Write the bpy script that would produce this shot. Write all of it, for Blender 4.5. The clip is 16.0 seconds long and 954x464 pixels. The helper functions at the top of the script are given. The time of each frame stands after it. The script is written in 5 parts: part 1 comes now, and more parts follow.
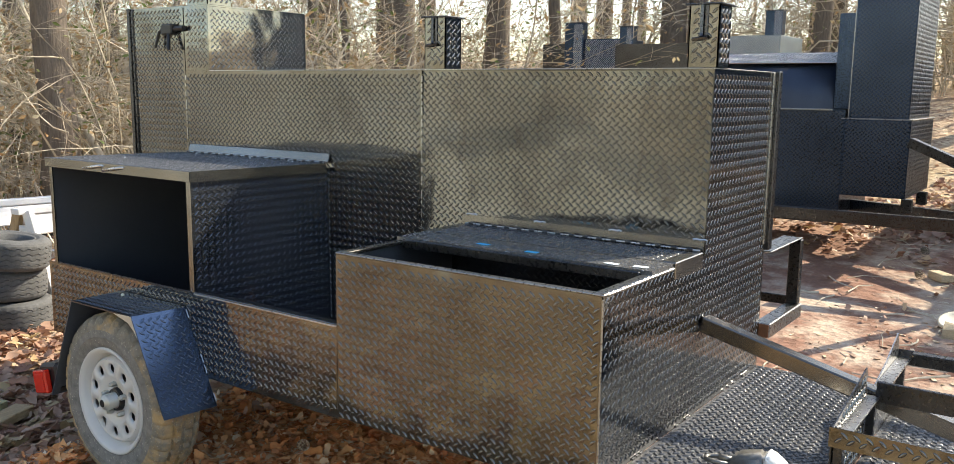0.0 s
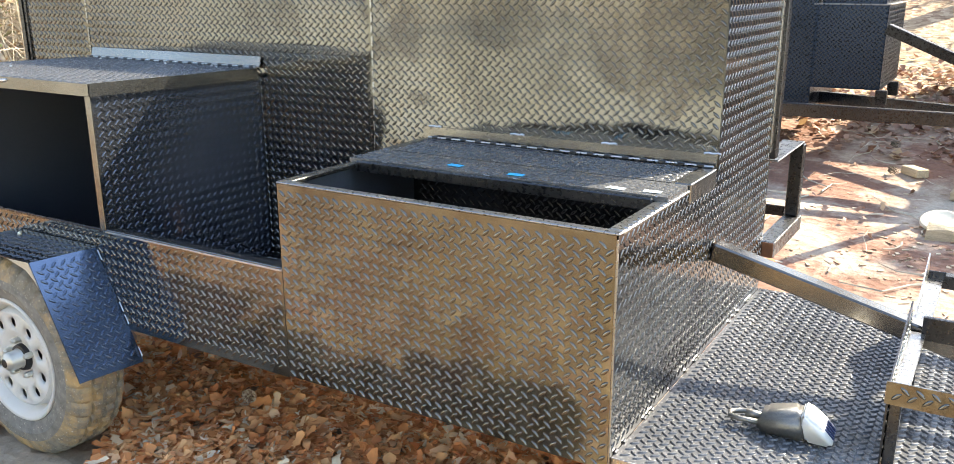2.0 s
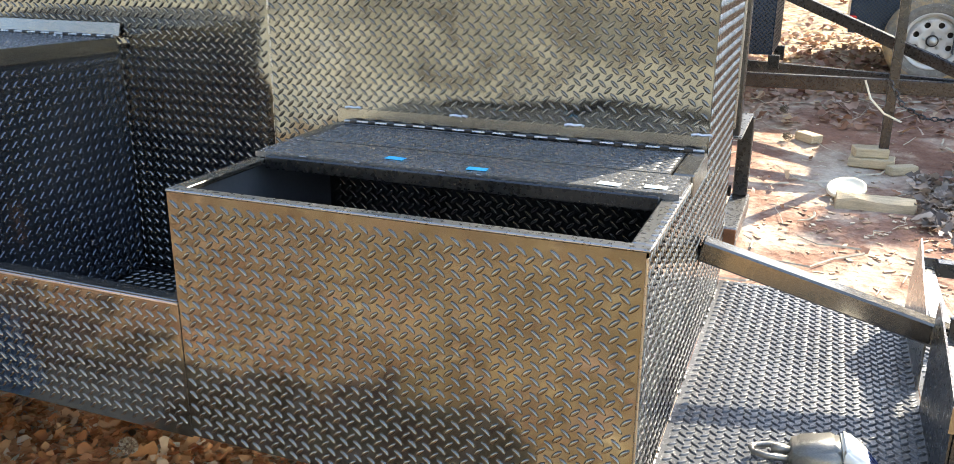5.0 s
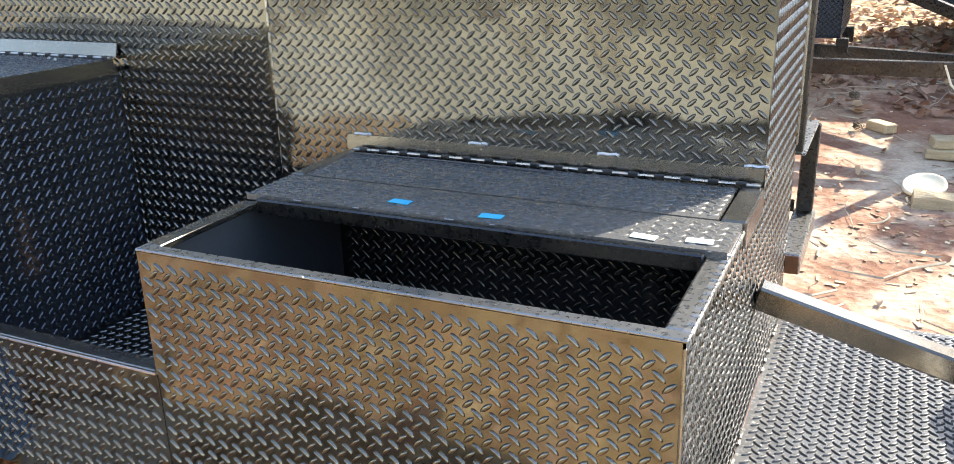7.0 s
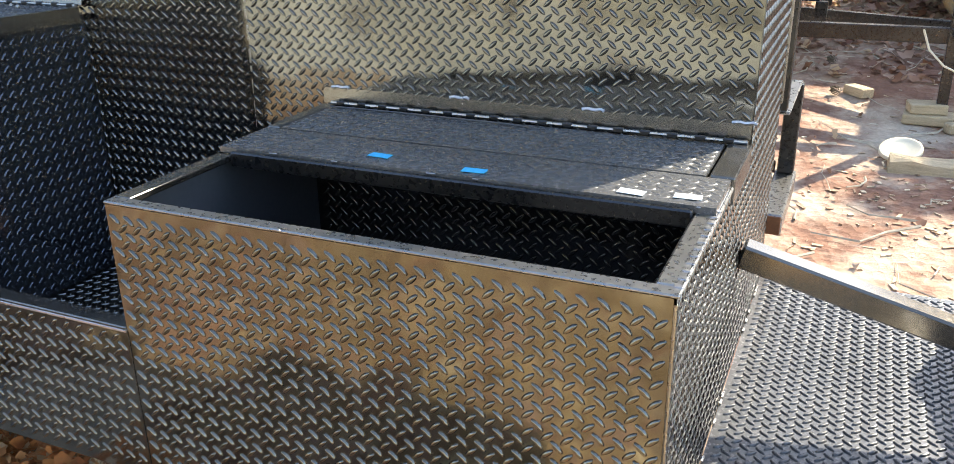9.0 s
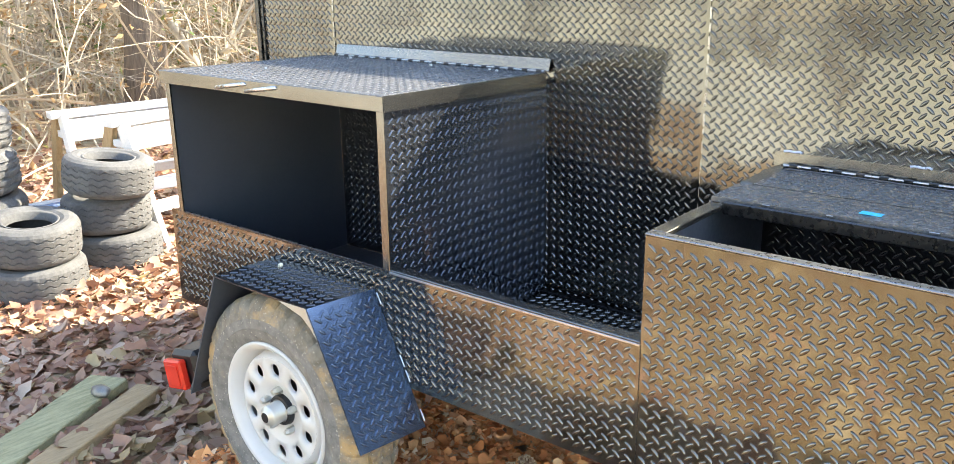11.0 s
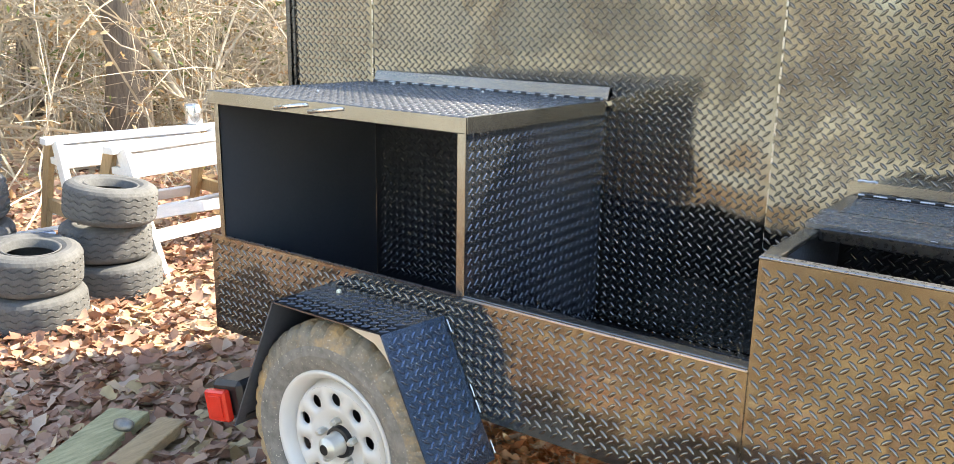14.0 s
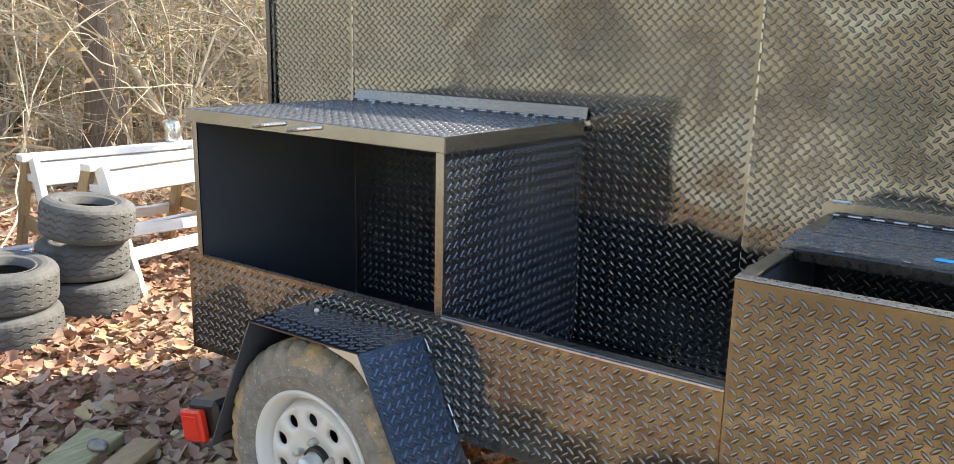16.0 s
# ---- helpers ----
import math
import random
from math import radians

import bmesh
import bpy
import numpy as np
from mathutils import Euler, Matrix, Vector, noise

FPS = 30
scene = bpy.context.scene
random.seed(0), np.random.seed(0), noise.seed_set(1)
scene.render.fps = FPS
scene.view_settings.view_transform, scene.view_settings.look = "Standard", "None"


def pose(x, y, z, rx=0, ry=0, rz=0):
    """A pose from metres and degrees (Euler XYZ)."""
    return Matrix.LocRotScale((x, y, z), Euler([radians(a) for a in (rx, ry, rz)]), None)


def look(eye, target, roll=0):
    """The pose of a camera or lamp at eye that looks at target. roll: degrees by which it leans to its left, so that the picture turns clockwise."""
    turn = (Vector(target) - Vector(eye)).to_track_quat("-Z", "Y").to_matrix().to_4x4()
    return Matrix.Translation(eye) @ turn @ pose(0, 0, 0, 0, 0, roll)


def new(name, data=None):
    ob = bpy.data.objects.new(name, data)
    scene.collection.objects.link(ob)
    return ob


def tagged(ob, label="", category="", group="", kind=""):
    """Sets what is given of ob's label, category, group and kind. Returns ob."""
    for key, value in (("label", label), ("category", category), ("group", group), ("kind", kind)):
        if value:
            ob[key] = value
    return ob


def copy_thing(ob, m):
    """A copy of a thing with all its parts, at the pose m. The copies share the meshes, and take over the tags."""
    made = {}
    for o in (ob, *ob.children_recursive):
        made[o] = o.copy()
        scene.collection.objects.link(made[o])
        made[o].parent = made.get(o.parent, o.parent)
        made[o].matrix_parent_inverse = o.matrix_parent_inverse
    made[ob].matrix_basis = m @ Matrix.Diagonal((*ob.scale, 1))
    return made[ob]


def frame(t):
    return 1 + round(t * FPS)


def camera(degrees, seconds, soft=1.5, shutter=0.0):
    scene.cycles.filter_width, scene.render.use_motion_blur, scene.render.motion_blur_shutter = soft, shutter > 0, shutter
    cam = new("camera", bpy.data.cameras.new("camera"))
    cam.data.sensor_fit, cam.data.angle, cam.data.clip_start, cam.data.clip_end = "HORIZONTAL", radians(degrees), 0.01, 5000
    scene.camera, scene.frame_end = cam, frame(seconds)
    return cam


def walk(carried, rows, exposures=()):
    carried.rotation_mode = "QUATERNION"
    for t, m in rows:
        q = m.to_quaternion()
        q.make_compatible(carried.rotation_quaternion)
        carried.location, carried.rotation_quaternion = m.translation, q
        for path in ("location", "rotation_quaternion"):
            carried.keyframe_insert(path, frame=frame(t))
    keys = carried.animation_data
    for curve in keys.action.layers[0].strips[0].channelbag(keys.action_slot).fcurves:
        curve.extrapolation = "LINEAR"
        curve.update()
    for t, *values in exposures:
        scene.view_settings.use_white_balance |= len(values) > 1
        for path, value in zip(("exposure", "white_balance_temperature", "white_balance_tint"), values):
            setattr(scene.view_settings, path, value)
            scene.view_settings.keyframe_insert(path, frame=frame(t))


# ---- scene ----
cam = camera(57.2, 16.0, soft=0.8)
PATH = [
    (0, (-0.118, 0.119, 1.482), (-1.262, 1.728, 1.162), 0.7),
    (0.5, (-0.185, 0.218, 1.45), (-1.314, 1.814, 1.028), 0.4),
    (1, (-0.202, 0.39, 1.467), (-1.353, 1.964, 1.023), -0.7),
    (1.5, (-0.336, 0.461, 1.454), (-1.461, 2.048, 0.99), -0.8),
    (2, (-0.474, 0.461, 1.469), (-1.47, 2.105, 0.916), -0.1),
    (2.5, (-0.516, 0.506, 1.452), (-1.432, 2.191, 0.886), -0.8),
    (3, (-0.577, 0.601, 1.446), (-1.47, 2.288, 0.849), -0.9),
    (3.2, (-0.6, 0.644, 1.419), (-1.489, 2.337, 0.833), -0.8),
    (5.3, (-0.911, 0.769, 1.429), (-1.573, 2.546, 0.794), -0.1),
    (5.5, (-0.895, 0.728, 1.476), (-1.561, 2.494, 0.816), -1.2),
    (6, (-0.914, 0.755, 1.494), (-1.551, 2.532, 0.832), -0.8),
    (6.5, (-0.915, 0.915, 1.488), (-1.543, 2.689, 0.812), -0.8),
    (7, (-0.923, 1.06, 1.483), (-1.735, 2.761, 0.816), -1.7),
    (7.5, (-0.926, 1.126, 1.487), (-1.717, 2.827, 0.794), -1.9),
    (8, (-0.919, 1.132, 1.487), (-1.691, 2.836, 0.781), -1.9),
    (8.5, (-0.927, 1.124, 1.486), (-1.683, 2.83, 0.766), -1.8),
    (9, (-0.952, 1.084, 1.453), (-1.699, 2.784, 0.709), -0.7),
    (9.5, (-0.961, 1.066, 1.451), (-1.803, 2.704, 0.672), -1.1),
    (10, (-1.045, 0.916, 1.482), (-2.071, 2.491, 0.798), -0.5),
    (10.2, (-1.083, 0.827, 1.493), (-2.231, 2.318, 0.816), -1.0),
    (12.3, (-1.507, 0.452, 1.45), (-2.743, 1.948, 0.966), 0.3),
    (12.5, (-1.515, 0.434, 1.443), (-2.737, 1.941, 0.96), 0.3),
    (13, (-1.526, 0.425, 1.438), (-2.72, 1.953, 0.949), 0.4),
    (13.5, (-1.532, 0.425, 1.435), (-2.697, 1.973, 0.938), 0.7),
    (14, (-1.538, 0.425, 1.434), (-2.684, 1.986, 0.936), 0.9),
    (14.5, (-1.541, 0.426, 1.435), (-2.665, 2.004, 0.939), 1.0),
    (15, (-1.54, 0.428, 1.442), (-2.652, 2.024, 0.972), 1.1),
    (15.5, (-1.543, 0.432, 1.436), (-2.645, 2.038, 0.981), 1.3),
    (16, (-1.531, 0.43, 1.438), (-2.65, 2.023, 0.98), 1.3),
]
walk(cam, [(t, look(eye, target, roll)) for t, eye, target, roll in PATH],
     exposures=[(t, stops, 7350, 9) for t, stops in ((0, 1.35), (0.6, 1.76), (1.5, 2.22), (2.5, 2.21), (5.5, 2.19), (7.5, 2.07), (8.1, 2.00), (8.5, 1.85), (9, 1.94), (9.5, 2.33), (10, 2.79), (12.4, 2.51), (13.5, 2.44), (14.5, 2.29), (15, 1.96), (15.5, 1.91), (16, 1.91))])

# ---- sky, sun and exposure ----
SUN_AZ, SUN_EL = 29.0, 40.0
world = bpy.data.worlds.new("world")
scene.world = world
world.use_nodes = True
_n, _l = world.node_tree.nodes, world.node_tree.links
_sky = _n.new("ShaderNodeTexSky")
_sky.sky_type, _sky.sun_disc = "NISHITA", False
_sky.sun_elevation, _sky.sun_rotation = radians(SUN_EL), radians(SUN_AZ)
_sky.air_density, _sky.dust_density, _sky.ozone_density = 1.0, 0.8, 1.0
_l.new(_sky.outputs[0], _n["Background"].inputs[0])
_n["Background"].inputs[1].default_value = 0.15
sun_dir = Vector((math.sin(radians(SUN_AZ)) * math.cos(radians(SUN_EL)),
                  math.cos(radians(SUN_AZ)) * math.cos(radians(SUN_EL)), math.sin(radians(SUN_EL))))
sun = new("sun", bpy.data.lights.new("sun", "SUN"))
sun.data.energy, sun.data.angle, sun.data.color = 3.6, radians(0.5), (1.0, 0.94, 0.82)
sun.matrix_world = look(sun_dir * 30, (0, 0, 0))

# ---- materials ----


def material(name):
    m = bpy.data.materials.new(name)
    m.use_nodes = True
    return m, m.node_tree.nodes, m.node_tree.links, m.node_tree.nodes["Principled BSDF"]


def noise_node(n, l, scale, detail=4, rough=0.55, src=None, stretch=None):
    t = n.new("ShaderNodeTexNoise")
    t.inputs["Scale"].default_value, t.inputs["Detail"].default_value = scale, detail
    t.inputs["Roughness"].default_value = rough
    if src is None:
        src = n.new("ShaderNodeTexCoord").outputs["Object"]
    if stretch:
        mp = n.new("ShaderNodeMapping")
        mp.inputs["Scale"].default_value = stretch
        l.new(src, mp.inputs["Vector"])
        src = mp.outputs[0]
    l.new(src, t.inputs["Vector"])
    return t.outputs["Fac"]


def ramp(n, l, fac, stops):
    r = n.new("ShaderNodeValToRGB")
    el = r.color_ramp.elements
    while len(el) < len(stops):
        el.new(0.5)
    for e, (p, c) in zip(el, stops):
        e.position = p
        e.color = (*c, 1) if isinstance(c, tuple) else (c, c, c, 1)
    l.new(fac, r.inputs[0])
    return r.outputs[0]


def bump(n, l, height, strength, distance, bsdf, prev=None):
    b = n.new("ShaderNodeBump")
    b.inputs["Strength"].default_value, b.inputs["Distance"].default_value = strength, distance
    l.new(height, b.inputs["Height"])
    if prev is not None:
        l.new(prev, b.inputs["Normal"])
    l.new(b.outputs[0], bsdf.inputs["Normal"])
    return b.outputs[0]


def mix(n, l, fac, a, b, mode="MIX"):
    m = n.new("ShaderNodeMix")
    m.data_type, m.blend_type = "RGBA", mode
    for sock, val in ((m.inputs[0], fac), (m.inputs[6], a), (m.inputs[7], b)):
        if isinstance(val, (int, float)):
            sock.default_value = val
        elif isinstance(val, tuple):
            sock.default_value = (*val, 1)
        else:
            l.new(val, sock)
    return m.outputs[2]


def steel(name, lo, hi, rlo, rhi, metal=1.0, dirt=0.0, wave=0.0):
    """Bare or coated steel: blotchy colour, worn roughness, faint sheet waviness."""
    m, n, l, p = material(name)
    co = n.new("ShaderNodeTexCoord").outputs["Object"]
    big, fine = noise_node(n, l, 2.5, 3, src=co), noise_node(n, l, 90, 3, src=co)
    col = ramp(n, l, big, [(0.3, lo), (0.7, hi)])
    if dirt:
        spots = ramp(n, l, noise_node(n, l, 14, 6, 0.7, src=co), [(0.58, 0.0), (0.72, 1.0)])
        f = n.new("ShaderNodeMath")
        f.operation = "MULTIPLY"
        f.inputs[1].default_value = dirt
        l.new(spots, f.inputs[0])
        col = mix(n, l, f.outputs[0], col, (0.13, 0.10, 0.075))
    l.new(col, p.inputs["Base Color"])
    p.inputs["Metallic"].default_value = metal
    l.new(ramp(n, l, fine, [(0.3, rlo), (0.75, rhi)]), p.inputs["Roughness"])
    b = None
    if wave:
        b = bump(n, l, noise_node(n, l, 3.2, 2, src=co), wave, 0.02, p)
    bump(n, l, fine, 0.02, 0.001, p, b)
    return m


TREAD = steel("tread_plate_steel", (0.156, 0.154, 0.143), (0.216, 0.213, 0.199), 0.06, 0.11, metal=0.98, dirt=0.12, wave=0.45)
# Darker, rougher, less metallic tread steel for the deck and lids.
FLATTREAD = steel("level_tread_steel", (0.085, 0.089, 0.096), (0.135, 0.139, 0.146), 0.20, 0.32, metal=0.3, dirt=0.12, wave=0.2)
# Darker, bluer copy of TREAD: shade and sky blue put into the colour.
TREAD_SHADED = steel("shade_blue_tread_steel", (0.080, 0.090, 0.109), (0.118, 0.129, 0.149), 0.09, 0.16, metal=0.82, dirt=0.06, wave=0.2)
# TREAD darkened for the end panel, standing in for its dark reflection.
TREAD_DIMMED = steel("end_tread_steel_dimmed", (0.09, 0.096, 0.104), (0.13, 0.136, 0.144), 0.08, 0.15, metal=1.0, dirt=0.1, wave=0.25)
# Tread steel with the blue sky reflection put into its base colour.
TREAD_SKY = steel("sky_tinted_tread_steel", (0.065, 0.100, 0.165), (0.105, 0.150, 0.230), 0.17, 0.27, metal=0.8, dirt=0.06, wave=0.2)
TUBE = steel("mill_scale_tube", (0.17, 0.155, 0.135), (0.31, 0.285, 0.25), 0.13, 0.24, metal=0.95, dirt=0.08, wave=0.15)
PLATE = steel("plain_steel_flat", (0.17, 0.167, 0.158), (0.24, 0.235, 0.225), 0.16, 0.28, metal=0.93, dirt=0.2, wave=0.2)
ANGLE = steel("angle_iron", (0.33, 0.332, 0.335), (0.46, 0.462, 0.465), 0.24, 0.36, dirt=0.10)
DARKBAR = steel("dark_square_tube", (0.055, 0.058, 0.066), (0.10, 0.102, 0.108), 0.22, 0.38, dirt=0.15)
# Even near-black colour for inner walls, floors and hidden sheets.
BLACK = steel("near_black_sheet", (0.046, 0.052, 0.065), (0.062, 0.069, 0.084), 0.42, 0.6, metal=0.0, dirt=0.03)
# Sunlight on the hillside cabinet is put into this paler base colour.
SUNLIT_TREAD = steel("sunlit_grey_blue_tread", (0.17, 0.22, 0.26), (0.27, 0.32, 0.35), 0.3, 0.45, metal=0.6)
WELD = steel("weld_bead", (0.35, 0.36, 0.38), (0.6, 0.6, 0.62), 0.25, 0.4)
BLUESTEEL = steel("blue_black_tread_steel", (0.034, 0.056, 0.10), (0.056, 0.086, 0.145), 0.22, 0.38, dirt=0.1, wave=0.1)
DULLBLUE = steel("dull_navy_barrel_steel", (0.035, 0.048, 0.075), (0.055, 0.070, 0.10), 0.42, 0.6, metal=0.8, dirt=0.1)
GALV = steel("bright_galvanised", (0.55, 0.55, 0.56), (0.72, 0.72, 0.72), 0.22, 0.4)
RIMWHITE = steel("white_rim_paint", (0.52, 0.52, 0.50), (0.62, 0.62, 0.61), 0.3, 0.45, metal=0.0, dirt=0.1)


def plain(name, col, rough, var=0.25, scale=12, bumpy=0.2, metal=0.0, stretch=None, col2=None):
    m, n, l, p = material(name)
    co = n.new("ShaderNodeTexCoord").outputs["Object"]
    f1 = noise_node(n, l, scale, 5, 0.6, src=co, stretch=stretch)
    f2 = noise_node(n, l, scale * 9, 3, 0.6, src=co, stretch=stretch)
    dark = col2 or tuple(c * (1 - var) for c in col)
    lite = tuple(min(1, c * (1 + var * 0.6)) for c in col)
    c1 = ramp(n, l, f1, [(0.3, dark), (0.7, lite)])
    l.new(mix(n, l, 0.35, c1, ramp(n, l, f2, [(0.35, dark), (0.65, lite)])), p.inputs["Base Color"])
    p.inputs["Roughness"].default_value, p.inputs["Metallic"].default_value = rough, metal
    if bumpy:
        bump(n, l, f2, bumpy, 0.004, p)
    return m




def dirty_rubber(name, base, mud, amount):
    """Worn rubber with mud in patches and pale dried spatters."""
    m, n, l, p = material(name)
    co = n.new("ShaderNodeTexCoord").outputs["Object"]
    c = ramp(n, l, noise_node(n, l, 30, 5, 0.65, src=co), [(0.3, tuple(v * 0.65 for v in base)), (0.7, tuple(v * 1.25 for v in base))])
    c = mix(n, l, ramp(n, l, noise_node(n, l, 7, 6, 0.7, src=co), [(0.62 - amount, 0.0), (0.80 - amount, 0.85)]), c, mud)
    spat = ramp(n, l, noise_node(n, l, 150, 2, 0.5, src=co), [(0.66, 0.0), (0.70, 0.8)])
    c = mix(n, l, spat, c, (0.52, 0.48, 0.40))
    l.new(c, p.inputs["Base Color"])
    p.inputs["Roughness"].default_value = 0.8
    bump(n, l, noise_node(n, l, 130, 4, 0.7, src=co), 0.5, 0.004, p)
    return m


RUBBER = dirty_rubber("tyre_rubber", (0.19, 0.185, 0.17), (0.30, 0.245, 0.17), 0.02)
BRIGHT_STEEL = steel("brushed_bright_steel", (0.40, 0.40, 0.37), (0.62, 0.62, 0.58), 0.35, 0.55, metal=0.7, dirt=0.3)
RUBBER_DUSTY = dirty_rubber("muddy_tread_rubber", (0.20, 0.185, 0.15), (0.48, 0.32, 0.14), 0.17)
RUBBER_GREY = plain("weathered_tyre_rubber", (0.105, 0.107, 0.108), 0.85, 0.35, 10, 0.3)
PAINTED_WOOD = plain("white_painted_lumber", (0.78, 0.77, 0.75), 0.6, 0.12, 7, 0.25, stretch=(9, 1, 9))
RAW_WOOD = plain("yellow_pine_lumber", (0.42, 0.29, 0.15), 0.7, 0.35, 7, 0.3, stretch=(9, 9, 1))
GREEN_WOOD = plain("mossy_board", (0.36, 0.32, 0.19), 0.85, 0.45, 7, 0.5, stretch=(9, 1.2, 9), col2=(0.17, 0.175, 0.085))
PALE_WOOD = plain("split_firewood", (0.55, 0.44, 0.29), 0.8, 0.4, 9, 0.6, stretch=(1, 8, 8))
TAN_BOARD = plain("tan_board", (0.38, 0.27, 0.15), 0.8, 0.4, 7, 0.4, stretch=(9, 1.2, 9))
TAPE_BLUE = plain("blue_painters_tape", (0.03, 0.52, 0.92), 0.6, 0.1, 60, 0.15)
TAPE_WHITE = plain("pale_masking_tape", (0.75, 0.82, 0.86), 0.6, 0.08, 60, 0.15)
RED_LENS = plain("red_lamp_lens", (0.65, 0.03, 0.015), 0.22, 0.15, 30, 0.0)
BLACK_PLASTIC = plain("black_plastic", (0.012, 0.012, 0.013), 0.4, 0.2, 30, 0.05)
CREAM = plain("cream_plastic_lid", (0.80, 0.74, 0.58), 0.45, 0.1, 10, 0.1)
LOCK_GREY = plain("cast_grey_metal", (0.23, 0.225, 0.21), 0.38, 0.25, 25, 0.2, metal=0.7)
LOCK_WHITE = plain("white_enamel", (0.78, 0.80, 0.80), 0.3, 0.06, 20, 0.02)
INK = plain("dark_blue_ink", (0.02, 0.04, 0.12), 0.5, 0.1, 20, 0)
RED_CLAY = plain("fired_red_clay", (0.55, 0.16, 0.07), 0.85, 0.3, 20, 0.3)
RUST = plain("rusty_steel", (0.25, 0.10, 0.045), 0.85, 0.4, 30, 0.3)
BLUE_STRIP = plain("blue_coated_strip", (0.16, 0.24, 0.42), 0.4, 0.3, 6, 0.1)
PALE_STRIP = plain("pale_aluminium_strip", (0.62, 0.64, 0.68), 0.35, 0.2, 6, 0.1, metal=0.5)


def bark_material(name, lo, hi):
    m, n, l, p = material(name)
    co = n.new("ShaderNodeTexCoord").outputs["Object"]
    f = noise_node(n, l, 15, 7, 0.7, src=co, stretch=(2.2, 2.2, 0.3))
    g = noise_node(n, l, 1.3, 3, src=co)
    c = ramp(n, l, f, [(0.32, lo), (0.68, hi)])
    l.new(mix(n, l, g, c, tuple((a + b) * 0.5 for a, b in zip(lo, hi))), p.inputs["Base Color"])
    p.inputs["Roughness"].default_value = 0.95
    bump(n, l, f, 0.9, 0.03, p)
    return m


BARK = bark_material("grey_brown_bark", (0.06, 0.045, 0.034), (0.26, 0.215, 0.175))
TWIG = plain("pale_dry_twigs", (0.55, 0.48, 0.37), 0.9, 0.45, 3, 0)
TWIG_DARK = plain("dark_twigs", (0.23, 0.19, 0.14), 0.9, 0.4, 3, 0)


def island_ramp(name, stops, rough=0.8, back=0.0):
    m, n, l, p = material(name)
    g = n.new("ShaderNodeNewGeometry").outputs["Random Per Island"]
    c = ramp(n, l, g, stops)
    f = noise_node(n, l, 55, 4)
    l.new(mix(n, l, 0.45, c, ramp(n, l, f, [(0.3, 0.68), (0.7, 1.0)]), "MULTIPLY"), p.inputs["Base Color"])
    p.inputs["Roughness"].default_value = rough
    if back:
        tr = n.new("ShaderNodeBsdfTranslucent")
        l.new(c, tr.inputs[0])
        ms = n.new("ShaderNodeMixShader")
        ms.inputs[0].default_value = back
        l.new(p.outputs[0], ms.inputs[1])
        l.new(tr.outputs[0], ms.inputs[2])
        l.new(ms.outputs[0], n["Material Output"].inputs[0])
    return m


LEAF = island_ramp("fallen_oak_leaves", [(0.0, (0.22, 0.10, 0.065)), (0.25, (0.39, 0.225, 0.155)), (0.5, (0.47, 0.32, 0.235)),
                                        (0.75, (0.35, 0.165, 0.09)), (0.9, (0.56, 0.44, 0.345)), (1.0, (0.57, 0.37, 0.18))], 0.65, 0.2)
# Orange leaves with warm bounce light put into an over-bright colour.
LEAF_BOUNCE_LIT = island_ramp("orange_leaves_bounce_lit", [(0.0, (0.60, 0.21, 0.07)), (0.25, (0.88, 0.40, 0.15)), (0.5, (0.90, 0.52, 0.25)), (0.7, (0.78, 0.28, 0.09)), (0.88, (0.90, 0.63, 0.38)), (1.0, (0.90, 0.77, 0.58))], 0.9, 0.05)
LEAF_GOLD = island_ramp("golden_tan_leaves", [(0.0, (0.28, 0.175, 0.08)), (0.3, (0.44, 0.32, 0.165)), (0.6, (0.55, 0.43, 0.245)), (0.85, (0.38, 0.25, 0.115)), (1.0, (0.64, 0.53, 0.34))], 0.65, 0.2)
LEAF_GREY = island_ramp("grey_brown_leaves", [(0.0, (0.12, 0.09, 0.075)), (0.5, (0.24, 0.19, 0.155)), (1.0, (0.40, 0.34, 0.29))], 0.7, 0.1)
BRUSHLEAF = island_ramp("undergrowth_leaves", [(0.0, (0.44, 0.32, 0.18)), (0.4, (0.37, 0.23, 0.11)), (0.7, (0.47, 0.39, 0.25)), (0.8, (0.19, 0.21, 0.07)),
                                             (1.0, (0.12, 0.18, 0.05))], 0.6, 0.4)
OAKLEAF = island_ramp("unseen_oak_pale_leaves", [(0.0, (0.66, 0.57, 0.41)), (0.5, (0.76, 0.69, 0.54)), (1.0, (0.82, 0.77, 0.64))], 0.7, 0.3)
CHIPS = island_ramp("wood_chips_and_bark", [(0.0, (0.26, 0.16, 0.11)), (0.4, (0.42, 0.29, 0.19)), (0.7, (0.60, 0.47, 0.32)), (1.0, (0.70, 0.60, 0.46))])


